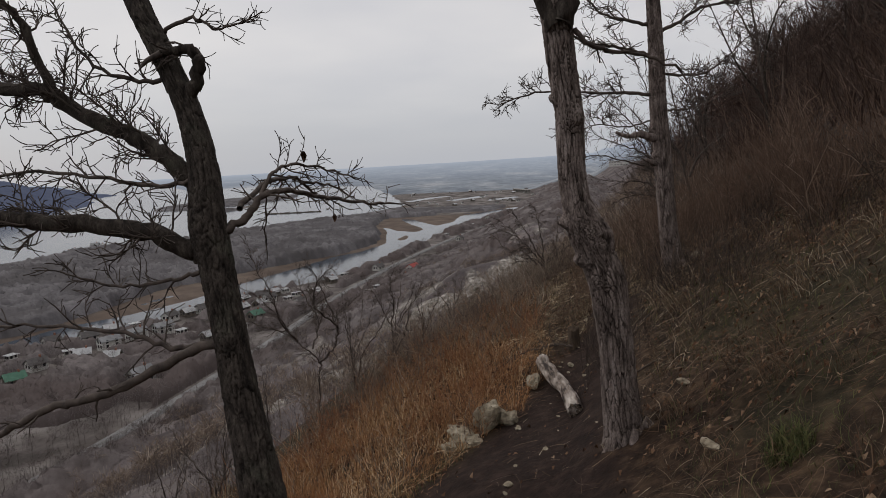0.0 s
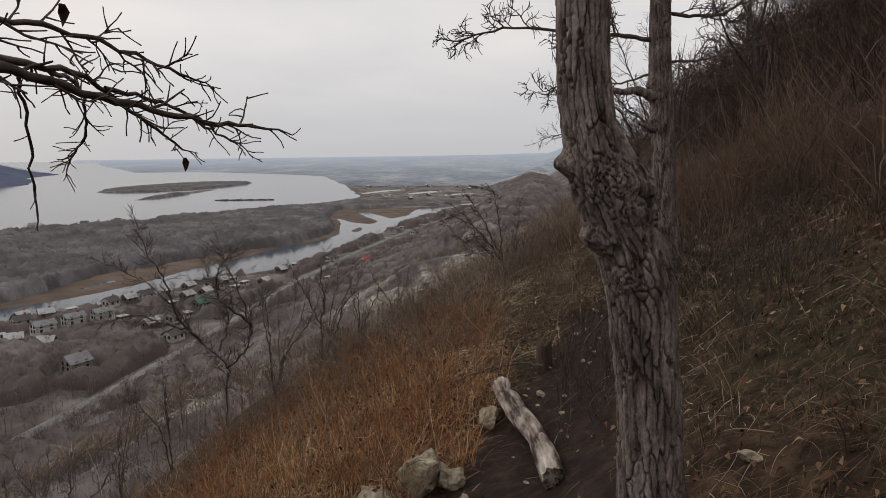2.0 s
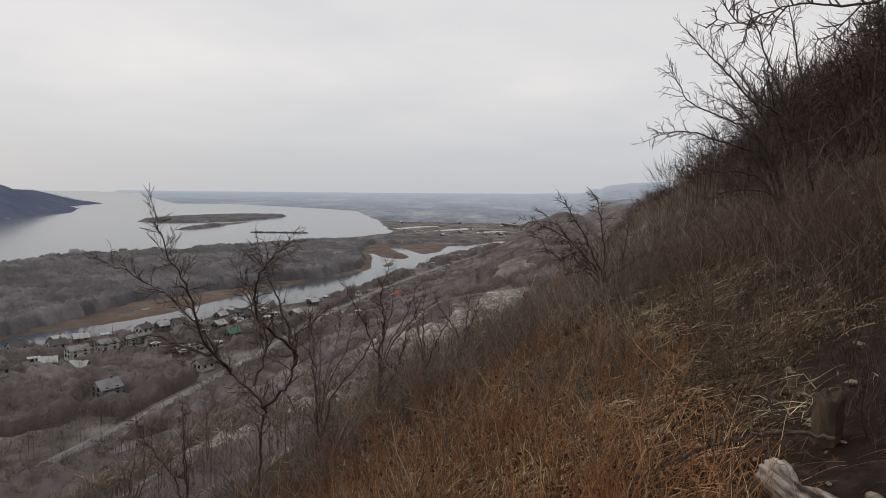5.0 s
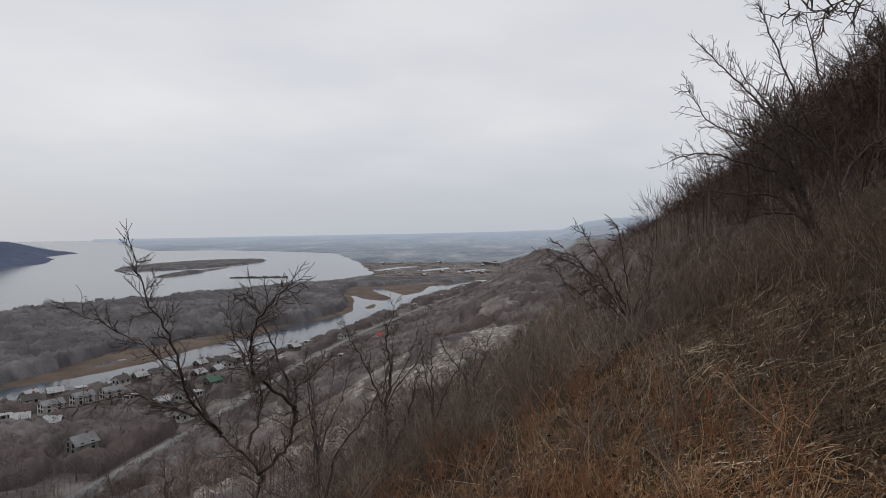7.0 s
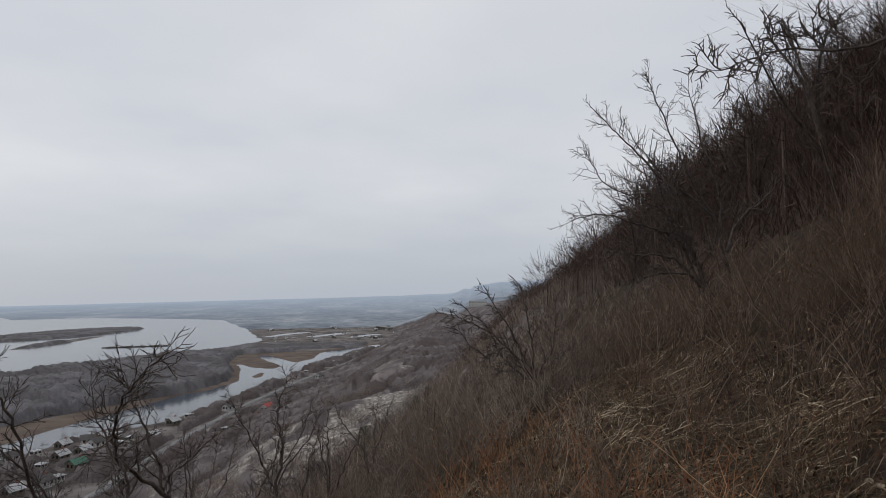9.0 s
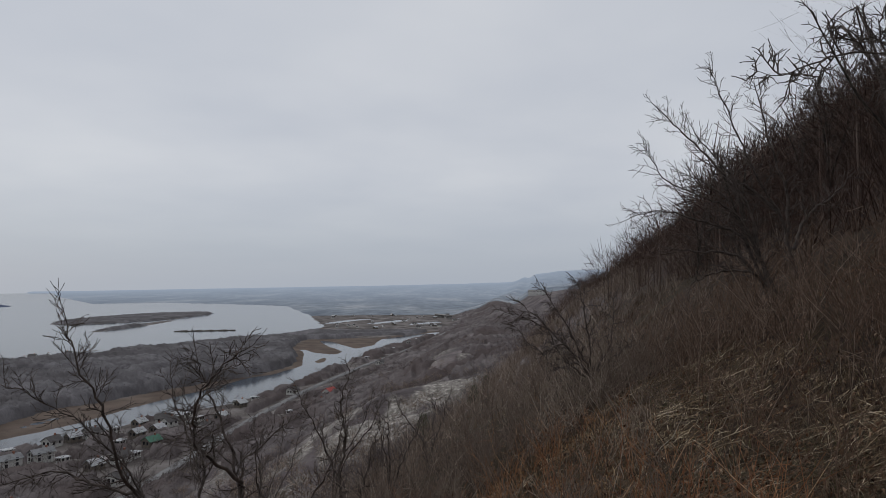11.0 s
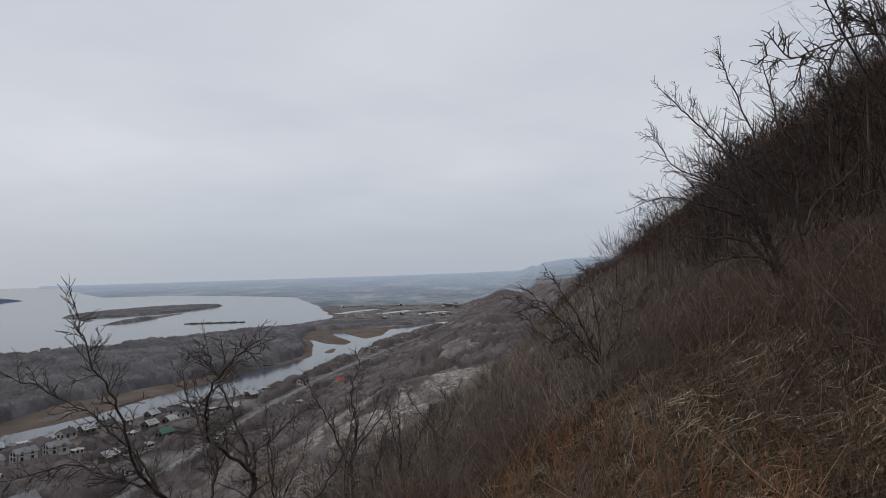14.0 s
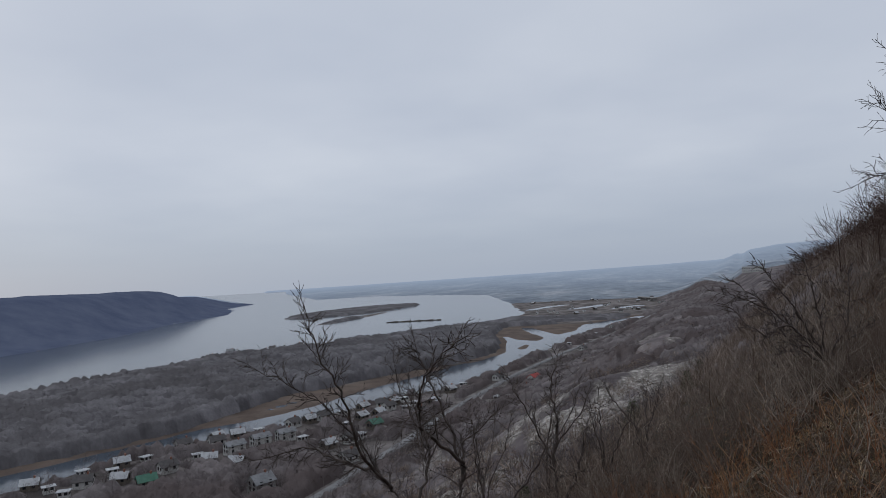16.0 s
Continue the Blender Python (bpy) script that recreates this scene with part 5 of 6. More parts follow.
def tufts(rng, x, y, h, per, w, size=0.05, comb=None):
    """Tufts of blades that splay from each place; comb: the direction in which they lie over."""
    n = len(x)
    a = rng.uniform(0, 2 * math.pi, n * per)
    r = size * np.abs(rng.normal(0, 1, n * per))
    bx, by, bh = np.repeat(x, per) + r * np.cos(a), np.repeat(y, per) + r * np.sin(a), np.repeat(h, per) * rng.uniform(0.4, 1.15, n * per)
    k = n * per
    lean = np.clip(rng.beta(1.6, 1.8, k), 0.05, 0.98)
    az = a + rng.normal(0, 0.7, k)
    if comb is not None:
        az, lean = comb + rng.normal(0, 0.8, k), np.clip(lean + 0.4, 0, 1.0)
    m = 5
    s = np.linspace(0, 1, m)[None]
    out = bh[:, None] * lean[:, None] * s ** 1.6
    up = bh[:, None] * s * np.sqrt(np.maximum(0.03, 1 - (lean[:, None] * s) ** 2 * 0.9)) - bh[:, None] * np.maximum(0, lean - 0.6)[:, None] * 0.5 * s ** 4
    z0 = ground_z(bx, by) - 0.02
    P = np.stack([bx[:, None] + np.cos(az)[:, None] * out, by[:, None] + np.sin(az)[:, None] * out, z0[:, None] + up], -1)
    P[:, 1:] += rng.normal(0, 0.008, P[:, 1:].shape)
    W = (w * rng.uniform(0.6, 1.4, k))[:, None] * np.array([0.8, 1.0, 0.85, 0.6, 0.15])[None]
    turn = az + rng.normal(1.57, 0.6, k)
    return ribbons(P, W, np.stack([np.cos(turn), np.sin(turn), rng.normal(0, 0.3, k)], -1))


def spread(rng, n, u0, u1, v0, v1, clump=0.0, size=0.8, seed=1, keep_path=True):
    """n places on the slope, thicker in clumps and off the trodden path."""
    us, vs = [], []
    while sum(len(a) for a in us) < n:
        u, v = rng.uniform(u0, u1, 4 * n), rng.uniform(v0, v1, 4 * n)
        k = np.ones(len(u))
        if clump:
            k = smooth(0.5 - 0.5 * clump, 0.5 + 0.2 * clump, fbm(u / size, v / size, seed, 3))
        if keep_path:
            px, py = place(u, v)
            k = k * (1 - path_mask(px, py)) ** 2
        ok = rng.random(len(u)) < k
        us.append(u[ok])
        vs.append(v[ok])
    u, v = np.concatenate(us)[:n], np.concatenate(vs)[:n]
    return place(u, v)


def stuff(name, pieces, mat, label, category, smooth_faces=False):
    bl = Build()
    for piece in pieces:
        bl.add(*piece)
    ob = bl.make(name, mat, None, "", smooth_faces)
    tagged(ob, label, category, "", "stuff")
    return ob


def bench_edge(u):
    """How far along the bench reaches before the slope falls away into brush."""
    return np.interp(u, [-6, -3.1, -2.3, -1.3, -0.35, 0.3, 0.7, 1.5], [10.5, 11.4, 12, 12.9, 13.6, 13.3, 11.4, 9.5])


def on_bench(x, y, slack=0.2):
    u, v = across(x, y)
    return v < bench_edge(u) + slack


def grass():
    rng = np.random.default_rng(101)
    A, H = [], []
    # tall tawny grass on the outer edge of the path
    for n, u0, u1, v0, v1, h0, h1, w, per in ((520, -4.2, -0.5, 5.4, 9.6, 0.10, 0.38, 0.0024, 13), (200, -6.5, -3.5, 5.8, 14, 0.2, 0.45, 0.003, 14), (200, -3.4, -1.3, 8.5, 14, 0.16, 0.42, 0.0026, 16), (130, -1.6, 0.8, 9.0, 14.5, 0.1, 0.28, 0.0022, 12), (420, -3.6, -1.05, 5.9, 14.5, 0.15, 0.42, 0.0024, 16),
                                             (200, -2.6, -0.8, 1.5, 5.5, 0.15, 0.4, 0.002, 16), (120, -4, 2, 15, 34, 0.2, 0.4, 0.004, 14), (70, 1.2, 5, 6.5, 13, 0.1, 0.22, 0.0018, 14)):
        x, y = spread(rng, n, u0, u1, v0, v1, 0.9, 0.8, 3)
        if 5 < v1 < 15:
            ok = on_bench(x, y) & ~((across(x, y)[1] > 8.0) & (across(x, y)[0] > -1.15) & (u0 < -3))
            x, y = x[ok], y[ok]
            n = len(x)
        (A if v0 < 6 and u0 > -5 else H).append(tufts(rng, x, y, rng.uniform(h0, h1, n) * (0.5 + 1.0 * fbm(x / 0.7, y / 0.7, 7, 3)) * (1 - 0.45 * smooth(8.3, 9.6, across(x, y)[1])), per, w))
    n = 1500
    x, y = spread(rng, n, -3.8, -0.5, 5.4, 8.3, 0.6, 0.9, 5)
    A.append(blades(rng, x, y, rng.uniform(0.15, 0.5, n), rng.uniform(0.0012, 0.0024, n), rng.beta(2, 2.5, n)))
    n = 7000
    x, y = spread(rng, n, -3.8, -0.55, 5.4, 9.6, 0.7, 0.5, 9)
    A.append(lying(rng, x, y, rng.uniform(0.06, 0.28, n), rng.uniform(0.001, 0.0024, n), 5))
    stuff("tall_dry_grass", A, M_GRASS, "tall tawny orange dry grass along the path", "grass")
    x, y = spread(rng, 3600, -3.6, 0.6, 8.8, 14, 0.9, 0.6, 6)
    ok = on_bench(x, y)
    x, y = x[ok], y[ok]
    n = len(x)
    H.append(blades(rng, x, y, rng.uniform(0.08, 0.32, n), rng.uniform(0.001, 0.0026, n), rng.uniform(0.7, 1.0, n), 6))
    for n, u0, u1, v0, v1 in ((13000, -2.4, 0.5, 8.2, 14),):
        x, y = spread(rng, n, u0, u1, v0, v1, 0.8, 0.45, 13)
        ok = on_bench(x, y)
        x, y = x[ok], y[ok]
        n = len(x)
        H.append(lying(rng, x, y, rng.uniform(0.06, 0.26, n), rng.uniform(0.0012, 0.0028, n), 5))
    stuff("bleached_grass", H, M_HAY, "pale grey-brown flattened dry grass on the slope", "grass")
    # straw combed flat on the upper bank, upright wisps in it
    B = []
    for n, u0, u1, v0, v1, long in ((9000, 0.35, 4.5, 0.5, 10, 0.13), (6000, 0.4, 4.0, 0.8, 9.5, 0.30), (350, -0.6, 0.4, 4, 9, 0.2), (2500, -2.2, -0.5, 1, 6, 0.16)):
        x, y = spread(rng, n, u0, u1, v0, v1, 0.9, 0.6, 13, v0 != 4)
        B.append(lying(rng, x, y, rng.uniform(0.25, 1.0, n) * long, rng.uniform(0.0009, 0.0021, n), 5))
    # tussocks whose long blades hang over downhill
    x, y = spread(rng, 330, 0.5, 4.2, 1.0, 10.5, 1.0, 0.7, 15)
    v, q = tufts(rng, x, y, rng.uniform(0.16, 0.42, len(x)), 24, 0.0017, 0.06, math.pi - STRIKE)
    B.append((v, q))
    n = 900
    x, y = spread(rng, n, 0.4, 5.0, 0.5, 8.5, 0.8, 0.7, 17)
    B.append(blades(rng, x, y, rng.uniform(0.08, 0.26, n), rng.uniform(0.0012, 0.0026, n), rng.uniform(0.5, 1.0, n)))
    stuff("flattened_straw", B, M_STRAW, "bleached straw combed flat down the bank", "grass")
    C = []
    for n, u0, u1, v0, v1 in ((5000, 0.5, 3.6, 2.5, 9, ), (2500, -2.5, 1.5, 7.5, 15), (1500, -1.6, -0.5, 2.5, 6)):
        x, y = spread(rng, n, u0, u1, v0, v1, 1.0, 0.8, 23)
        C.append(blades(rng, x, y, rng.uniform(0.05, 0.16, n), rng.uniform(0.0012, 0.0026, n), rng.uniform(0.2, 0.9, n)))
    # one fresh tuft beside the path
    tx, ty = 1.83, 3.92
    n = 420
    a, rr = rng.uniform(0, 6.28, n), 0.10 * np.sqrt(rng.random(n))
    C.append(blades(rng, tx + rr * np.cos(a), ty + rr * np.sin(a), rng.uniform(0.06, 0.15, n), rng.uniform(0.002, 0.004, n), rng.uniform(0.2, 0.8, n)))
    stuff("green_grass", C, M_GREEN, "dull green grass tufts on the bank", "grass")
    # dead leaves
    D = []
    for n, u0, u1, v0, v1 in ((9000, 0.2, 4.5, 0.5, 12), (9000, -3.4, 0.3, 2, 10.5), (6500, -2.6, 2.6, 8, 14)):
        x, y = spread(rng, n, u0, u1, v0, v1, 0.6, 0.6, 29, False)
        thin = rng.random(n) < 1 - 0.93 * path_mask(x, y)
        x, y = x[thin], y[thin]
        m = len(x)
        az, ln = rng.uniform(0, 6.28, m), rng.uniform(0.016, 0.038, m)
        s = np.linspace(0, 1, 4)[None]
        px, py = x[:, None] + np.cos(az)[:, None] * ln[:, None] * s, y[:, None] + np.sin(az)[:, None] * ln[:, None] * s
        curl = rng.uniform(-0.02, 0.035, m)[:, None] * np.sin(s * 3.0) + rng.uniform(0.004, 0.05, m)[:, None]
        P = np.stack([px, py, ground_z(px, py) + curl], -1)
        W = ln[:, None] * np.array([0.06, 0.26, 0.30, 0.05])[None]
        sv = np.stack([-np.sin(az), np.cos(az), rng.normal(0, 0.5, m)], -1)
        D.append(ribbons(P, W, sv))
    stuff("leaf_litter", D, M_LEAF, "curled brown oak leaves strewn on the ground", "leaves")


def brush(rng, x, y, h, stems, r, fan=0.5, m=4, sides=3, twigs=3):
    """Leafless bushes: stems fanning from each place, with side twigs."""
    n = len(x)
    z = ground_z(x, y) - 0.05
    bx, by, bz = (np.repeat(a, stems) for a in (x, y, z))
    bh = np.repeat(h, stems) * rng.uniform(0.55, 1.1, n * stems)
    k = n * stems
    az = rng.uniform(0, 2 * math.pi, k)
    out = bh * fan * rng.beta(1.4, 1.2, k) * 1.9
    s = np.linspace(0, 1, m)[None]
    jx, jy = rng.normal(0, 0.05, k) * bh, rng.normal(0, 0.05, k) * bh
    P = np.stack([(bx + jx)[:, None] + np.cos(az)[:, None] * out[:, None] * s ** 1.2, (by + jy)[:, None] + np.sin(az)[:, None] * out[:, None] * s ** 1.2, bz[:, None] + bh[:, None] * s], -1)
    P[:, 1:] += rng.normal(0, 0.05, P[:, 1:].shape) * bh[:, None, None]
    R = (r * rng.uniform(0.6, 1.3, k))[:, None] * (1 - 0.75 * s)
    if sides:
        pieces = [tubes(P, R, sides)]
    else:
        sv = np.stack([np.cos(az + 1.57), np.sin(az + 1.57), np.zeros(k)], -1)
        pieces = [ribbons(P, R, sv)]
    for _ in range(twigs):
        t = rng.uniform(0.3, 0.95, k)
        i = np.minimum((t * (m - 1)).astype(int), m - 2)
        f = (t * (m - 1) - i)[:, None]
        row = np.arange(k)
        p0 = P[row, i] * (1 - f) + P[row, i + 1] * f
        d = P[row, i + 1] - P[row, i]
        d /= np.linalg.norm(d, axis=1, keepdims=True)
        d = d + rng.normal(0, 0.75, (k, 3))
        d /= np.linalg.norm(d, axis=1, keepdims=True)
        ln = bh * rng.uniform(0.12, 0.38, k)
        ss = np.linspace(0, 1, 3)[None, :, None]
        Q = p0[:, None] + d[:, None] * ln[:, None, None] * ss
        Q[:, 1:] += rng.normal(0, 0.02, Q[:, 1:].shape) * bh[:, None, None]
        Rt = (r * 0.5 * rng.uniform(0.6, 1.2, k))[:, None] * np.array([1, 0.75, 0.4])[None]
        if sides:
            pieces.append(tubes(Q, Rt, sides))
        else:
            sv = rng.normal(0, 1, (k, 3))
            sv /= np.linalg.norm(sv, axis=1, keepdims=True)
            pieces.append(ribbons(Q, Rt, sv))
    return pieces


def brushwood():
    rng = np.random.default_rng(211)
    near, upper = [], []
    # among the tawny grass below the path, and round the far end of the bench
    for n, u0, u1, v0, v1, h0, h1, st, r in ((60, -3.6, -1.0, 5, 12, 0.3, 0.7, 7, 0.003), (50, -6.5, -3.2, 9, 16, 0.5, 1.0, 9, 0.0036), (80, -3.4, 2.2, 13.5, 20, 0.4, 0.9, 11, 0.004), (110, -0.5, 2.6, 8.9, 12.5, 0.35, 0.75, 8, 0.0024), (26, 1.9, 2.4, 7.8, 10.4, 0.5, 0.8, 16, 0.0036),
                                           (110, -1.8, 2.6, 8.4, 14, 0.25, 0.75, 7, 0.0024), (260, 2.0, 7, 4.5, 15, 0.5, 1.3, 12, 0.0042), (25, -4.5, -1.6, 8, 14, 0.4, 0.8, 9, 0.0032), (30, -6, -3.5, 4, 9, 0.4, 0.9, 9, 0.0036)):
        x, y = spread(rng, n, u0, u1, v0, v1, 0.5, 1.6, 31)
        high = across(x, y)[0] > -0.6
        for out, pick in ((upper, high), (near, ~high)):
            out += brush(rng, x[pick], y[pick], rng.uniform(h0, h1, pick.sum()), max(5, int(st * 0.7)), r * 1.35, 0.5)
    # the dark brush where the bench ends
    u = rng.uniform(-4.2, 2.4, 420)
    v = bench_edge(u) + 0.15 + np.abs(rng.normal(0, 1.6, 420))
    x, y = place(u, v)
    for out, pick in ((upper, u > -0.4), (near, u <= -0.4)):
        out += brush(rng, x[pick], y[pick], rng.uniform(0.35, 0.85, pick.sum()), 7, 0.0046, 0.6, 4, 3, 3)
    shoots, leaves = [], []
    for n, u0, u1, v0, v1, h0, h1, st in ((230, -4.0, -0.75, 5.6, 9.6, 0.28, 0.66, 6), (150, -4.2, -0.9, 9, 13, 0.3, 0.6, 5), (60, -2.4, -0.8, 2.5, 5.5, 0.25, 0.5, 5)):
        x, y = spread(rng, n, u0, u1, v0, v1, 0.7, 1.1, 33)
        ok = on_bench(x, y, 0.5)
        x, y = x[ok], y[ok]
        h = rng.uniform(h0, h1, len(x))
        shoots += brush(rng, x, y, h, st, 0.0034, 0.42, 4, 3, 3)
        # withered leaves caught on the shoots
        m = 9 * len(x)
        bx, by, bh = np.repeat(x, 9) + rng.normal(0, 0.12, m), np.repeat(y, 9) + rng.normal(0, 0.12, m), np.repeat(h, 9)
        p = np.stack([bx, by, ground_z(bx, by) + bh * rng.uniform(0.05, 0.85, m)], -1)
        d = rng.normal(0, 1, (m, 3))
        d /= np.linalg.norm(d, axis=1, keepdims=True)
        sv = np.cross(d, rng.normal(0, 1, (m, 3)))
        sv /= np.linalg.norm(sv, axis=1, keepdims=True) + 1e-9
        ln = rng.uniform(0.012, 0.032, m)
        s3 = np.linspace(0, 1, 3)[None, :, None]
        leaves.append(ribbons(p[:, None] + d[:, None] * ln[:, None, None] * s3, ln[:, None] * np.array([0.08, 0.3, 0.05])[None], sv))
    stuff("russet_shoots", shoots, M_SHOOT, "upright russet-brown shoots among the dry grass", "brush")
    stuff("withered_leaves", leaves, M_LEAF, "withered brown leaves caught on the shoots", "leaves")
    x, y = spread(rng, 430, 0.0, 2.8, 7.2, 11.5, 0.8, 0.9, 35)
    x2, y2 = spread(rng, 130, -0.1, 1.5, 6.6, 9.2, 0.6, 0.7, 36, False)
    x, y = np.concatenate([x, x2]), np.concatenate([y, y2])
    stuff("dark_forbs", brush(rng, x, y, rng.uniform(0.2, 0.55, len(x)), 5, 0.0024, 0.4, 4, 3, 3), M_FORB, "thin dark dead stalks among the flattened grass", "brush")
    stuff("dark_brush", upper, M_BANK, "dark leafless brush on the bank above the path", "brush")
    stuff("bare_brush", near, M_BRUSH, "thin dark reddish leafless brush on the slope", "brush")
    mid, low = [], []
    # the dense thicket that covers the hill above and ahead
    for n, u0, u1, v0, v1, h0, h1, st, r in ((1200, 2.5, 14, 14, 34, 0.6, 1.6, 9, 0.007), (500, -8, 3, 17, 40, 0.35, 0.9, 8, 0.008), (1300, 6, 34, 15, 70, 1.1, 2.5, 11, 0.011), (1100, -22, 8, 34, 90, 0.7, 1.8, 12, 0.012),
                                           (350, 3.5, 6, 2, 15, 0.5, 1.2, 9, 0.006), (750, 5.5, 18, 2, 20, 1.3, 3.2, 11, 0.009), (900, 14, 60, 40, 160, 1.8, 3.6, 14, 0.02), (400, 25, 70, 10, 60, 1.2, 2.6, 12, 0.015), (380, 6.5, 15, 10, 26, 1.8, 3.3, 11, 0.009), (900, -6, 70, 90, 330, 1.8, 3.6, 12, 0.035)):
        x, y = spread(rng, n, u0, u1, v0, v1, 0.3, 4.0, 37)
        out = low if u0 < -6.5 else mid
        out += brush(rng, x, y, rng.uniform(h0, h1, n), st, r, 0.8, 3 if r > 0.008 else 4, 0, 2 if r > 0.008 else 3)
    stuff("slope_brush", low, M_BRUSH, "low grey-brown leafless brush where the slope falls away", "brush")
    stuff("hillside_thicket", mid, M_THICKET, "dense dark leafless thicket covering the hillside", "thicket")


def crowns(rng, x, y, h, k, size=0.075, spread_r=0.42, base=0.1, slim=0.05):
    """Bare rounded crowns: a trunk and k fine sprays of twigs gathered in lobes."""
    n = len(x)
    z = ground_z(x, y)
    lobes = 5
    ld = rng.normal(0, 1, (n, lobes, 3))
    ld[:, :, 2] = np.abs(ld[:, :, 2]) * 0.9 - 0.15
    ld /= np.linalg.norm(ld, axis=2, keepdims=True)
    mid = base + (1 - base) * 0.5
    axes = np.array([spread_r, spread_r, (1 - mid) * 0.95])
    m = n * k
    bh = np.repeat(h, k)
    lobe = ld[np.repeat(np.arange(n), k), rng.integers(0, lobes, m)]
    d = lobe * 0.75 + rng.normal(0, 0.5, (m, 3))
    d[:, 2] = np.where(d[:, 2] < -0.35, -d[:, 2], d[:, 2])
    d /= np.linalg.norm(d, axis=1, keepdims=True)
    lump = (0.55 + 0.45 * np.clip((d * lobe).sum(1), 0, 1) ** 2) * rng.uniform(0.35, 1.0, m) ** 0.6
    p = np.stack([np.repeat(x, k), np.repeat(y, k), np.repeat(z, k) + bh * mid], -1) + d * axes * (bh * lump)[:, None]
    along = d + rng.normal(0, 0.5, (m, 3)) + np.array([0, 0, 0.45])
    along /= np.linalg.norm(along, axis=1, keepdims=True)
    sv = np.cross(along, d + rng.normal(0, 0.45, (m, 3)))
    sv /= np.linalg.norm(sv, axis=1, keepdims=True) + 1e-9
    half = (bh * size * rng.uniform(0.6, 1.4, m))[:, None]
    sprays = ribbons(np.stack([p - along * half * 0.6, p + along * half], 1), half * slim * np.array([1.0, 0.3])[None], sv)
    T = np.stack([np.stack([x, y, z - 0.2], -1), np.stack([x, y, z + h * 0.7], -1)], 1)
    return [sprays, tubes(T, np.stack([h * 0.012, h * 0.004], -1), 3)]


def canopy(rng, name, label, mat, az, r, high, size, twigs, spray):
    """Massed bare crowns of far woods: a billowing roof of fine twigs over the area where high(x, y) is above nought, with loose sprays rising from it."""
    def roof(x, y):
        wx, wy = x + (fbm(x / 9, y / 9, 161, 2) - 0.5) * 7, y + (fbm(x / 9, y / 9, 163, 2) - 0.5) * 7
        big, tone = cells(wx / size, wy / size, 100000, 165)
        small, tone2 = cells(wx / (0.42 * size), wy / (0.42 * size), 100000, 167)
        top = 0.62 + 0.30 * smooth(0.0, 0.75, big) + 0.10 * smooth(0, 0.6, small) + 0.14 * (tone - 0.5) + 0.05 * (fbm(x / 1.3, y / 1.3, 169, 2) - 0.5)
        tall = high(x, y)
        return np.where(tall > 0.15, ground_z(x, y) + tall * top, ground_z(x, y) - 1.5), tall, 0.7 * tone + 0.3 * tone2
    A, R = np.meshgrid(np.radians(np.arange(az[0], az[1], az[2])), np.exp(np.arange(math.log(r[0]), math.log(r[1]), r[2])))
    x, y = R * np.sin(A), R * np.cos(A)
    z, tall, tone = roof(x, y)
    m, k = x.shape
    i, j = np.arange(m - 1)[:, None] * k, np.arange(k - 1)[None]
    q = np.stack([i + k + j, i + k + j + 1, i + j + 1, i + j], -1).reshape(-1, 4)
    q = q[(tall.ravel()[q] > 0.15).any(1)]
    idx, inv = np.unique(q, return_inverse=True)
    roof_v, roof_q, roof_tone = np.stack([x, y, z], -1).reshape(-1, 3)[idx], inv.reshape(-1, 4), tone.ravel()[idx]
    a, d = np.radians(rng.uniform(az[0], az[1], twigs)), np.exp(rng.uniform(math.log(r[0]), math.log(r[1]), twigs))
    x, y = d * np.sin(a), d * np.cos(a)
    z, tall, tone = roof(x, y)
    ok = tall > 0.6
    p, tall, tone, d = np.stack([x, y, z], -1)[ok], tall[ok], tone[ok], d[ok]
    n = len(p)
    way = rng.normal(0, 0.45, (n, 3)) + np.array([0, 0, 1.0])
    way /= np.linalg.norm(way, axis=1, keepdims=True)
    ln = (spray * tall * rng.uniform(0.5, 1.3, n))[:, None]
    sv = np.cross(way, rng.normal(0, 1, (n, 3)))
    sv /= np.linalg.norm(sv, axis=1, keepdims=True) + 1e-9
    v, tq = ribbons(np.stack([p - way * ln * 0.4, p + way * ln], 1), np.maximum(0.00022 * d, 0.03)[:, None] * np.array([1.0, 0.45])[None], sv)
    ob = mesh_object(name, np.concatenate([roof_v, v]), np.concatenate([roof_q, tq + len(roof_v)]), [], mat, None, "", True)
    at = ob.data.attributes.new("tone", "FLOAT", "POINT")
    at.data.foreach_set("value", np.concatenate([roof_tone, np.repeat(tone, 4)]).astype(np.float32))
    tagged(ob, label, "wood", "", "stuff")


def riverside_high(x, y):
    wood = fbm(x / 70, y / 70, 141, 3)
    inner = np.interp(y, WOOD_EDGE_Y, WOOD_EDGE_X) + 10 * (fbm(x / 15, y / 15, 143, 2) - 0.5) - x
    return (5.2 + 5.0 * fbm(x / 40, y / 40, 145, 3)) * smooth(0, 5, inner) * smooth(1.0, 6, shore(x, y)) * smooth(0.2, 0.27, wood) * (x > -640) * (1 - 0.25 * smooth(500, 800, y)) * (1 - 0.4 * smooth(810, 840, y))


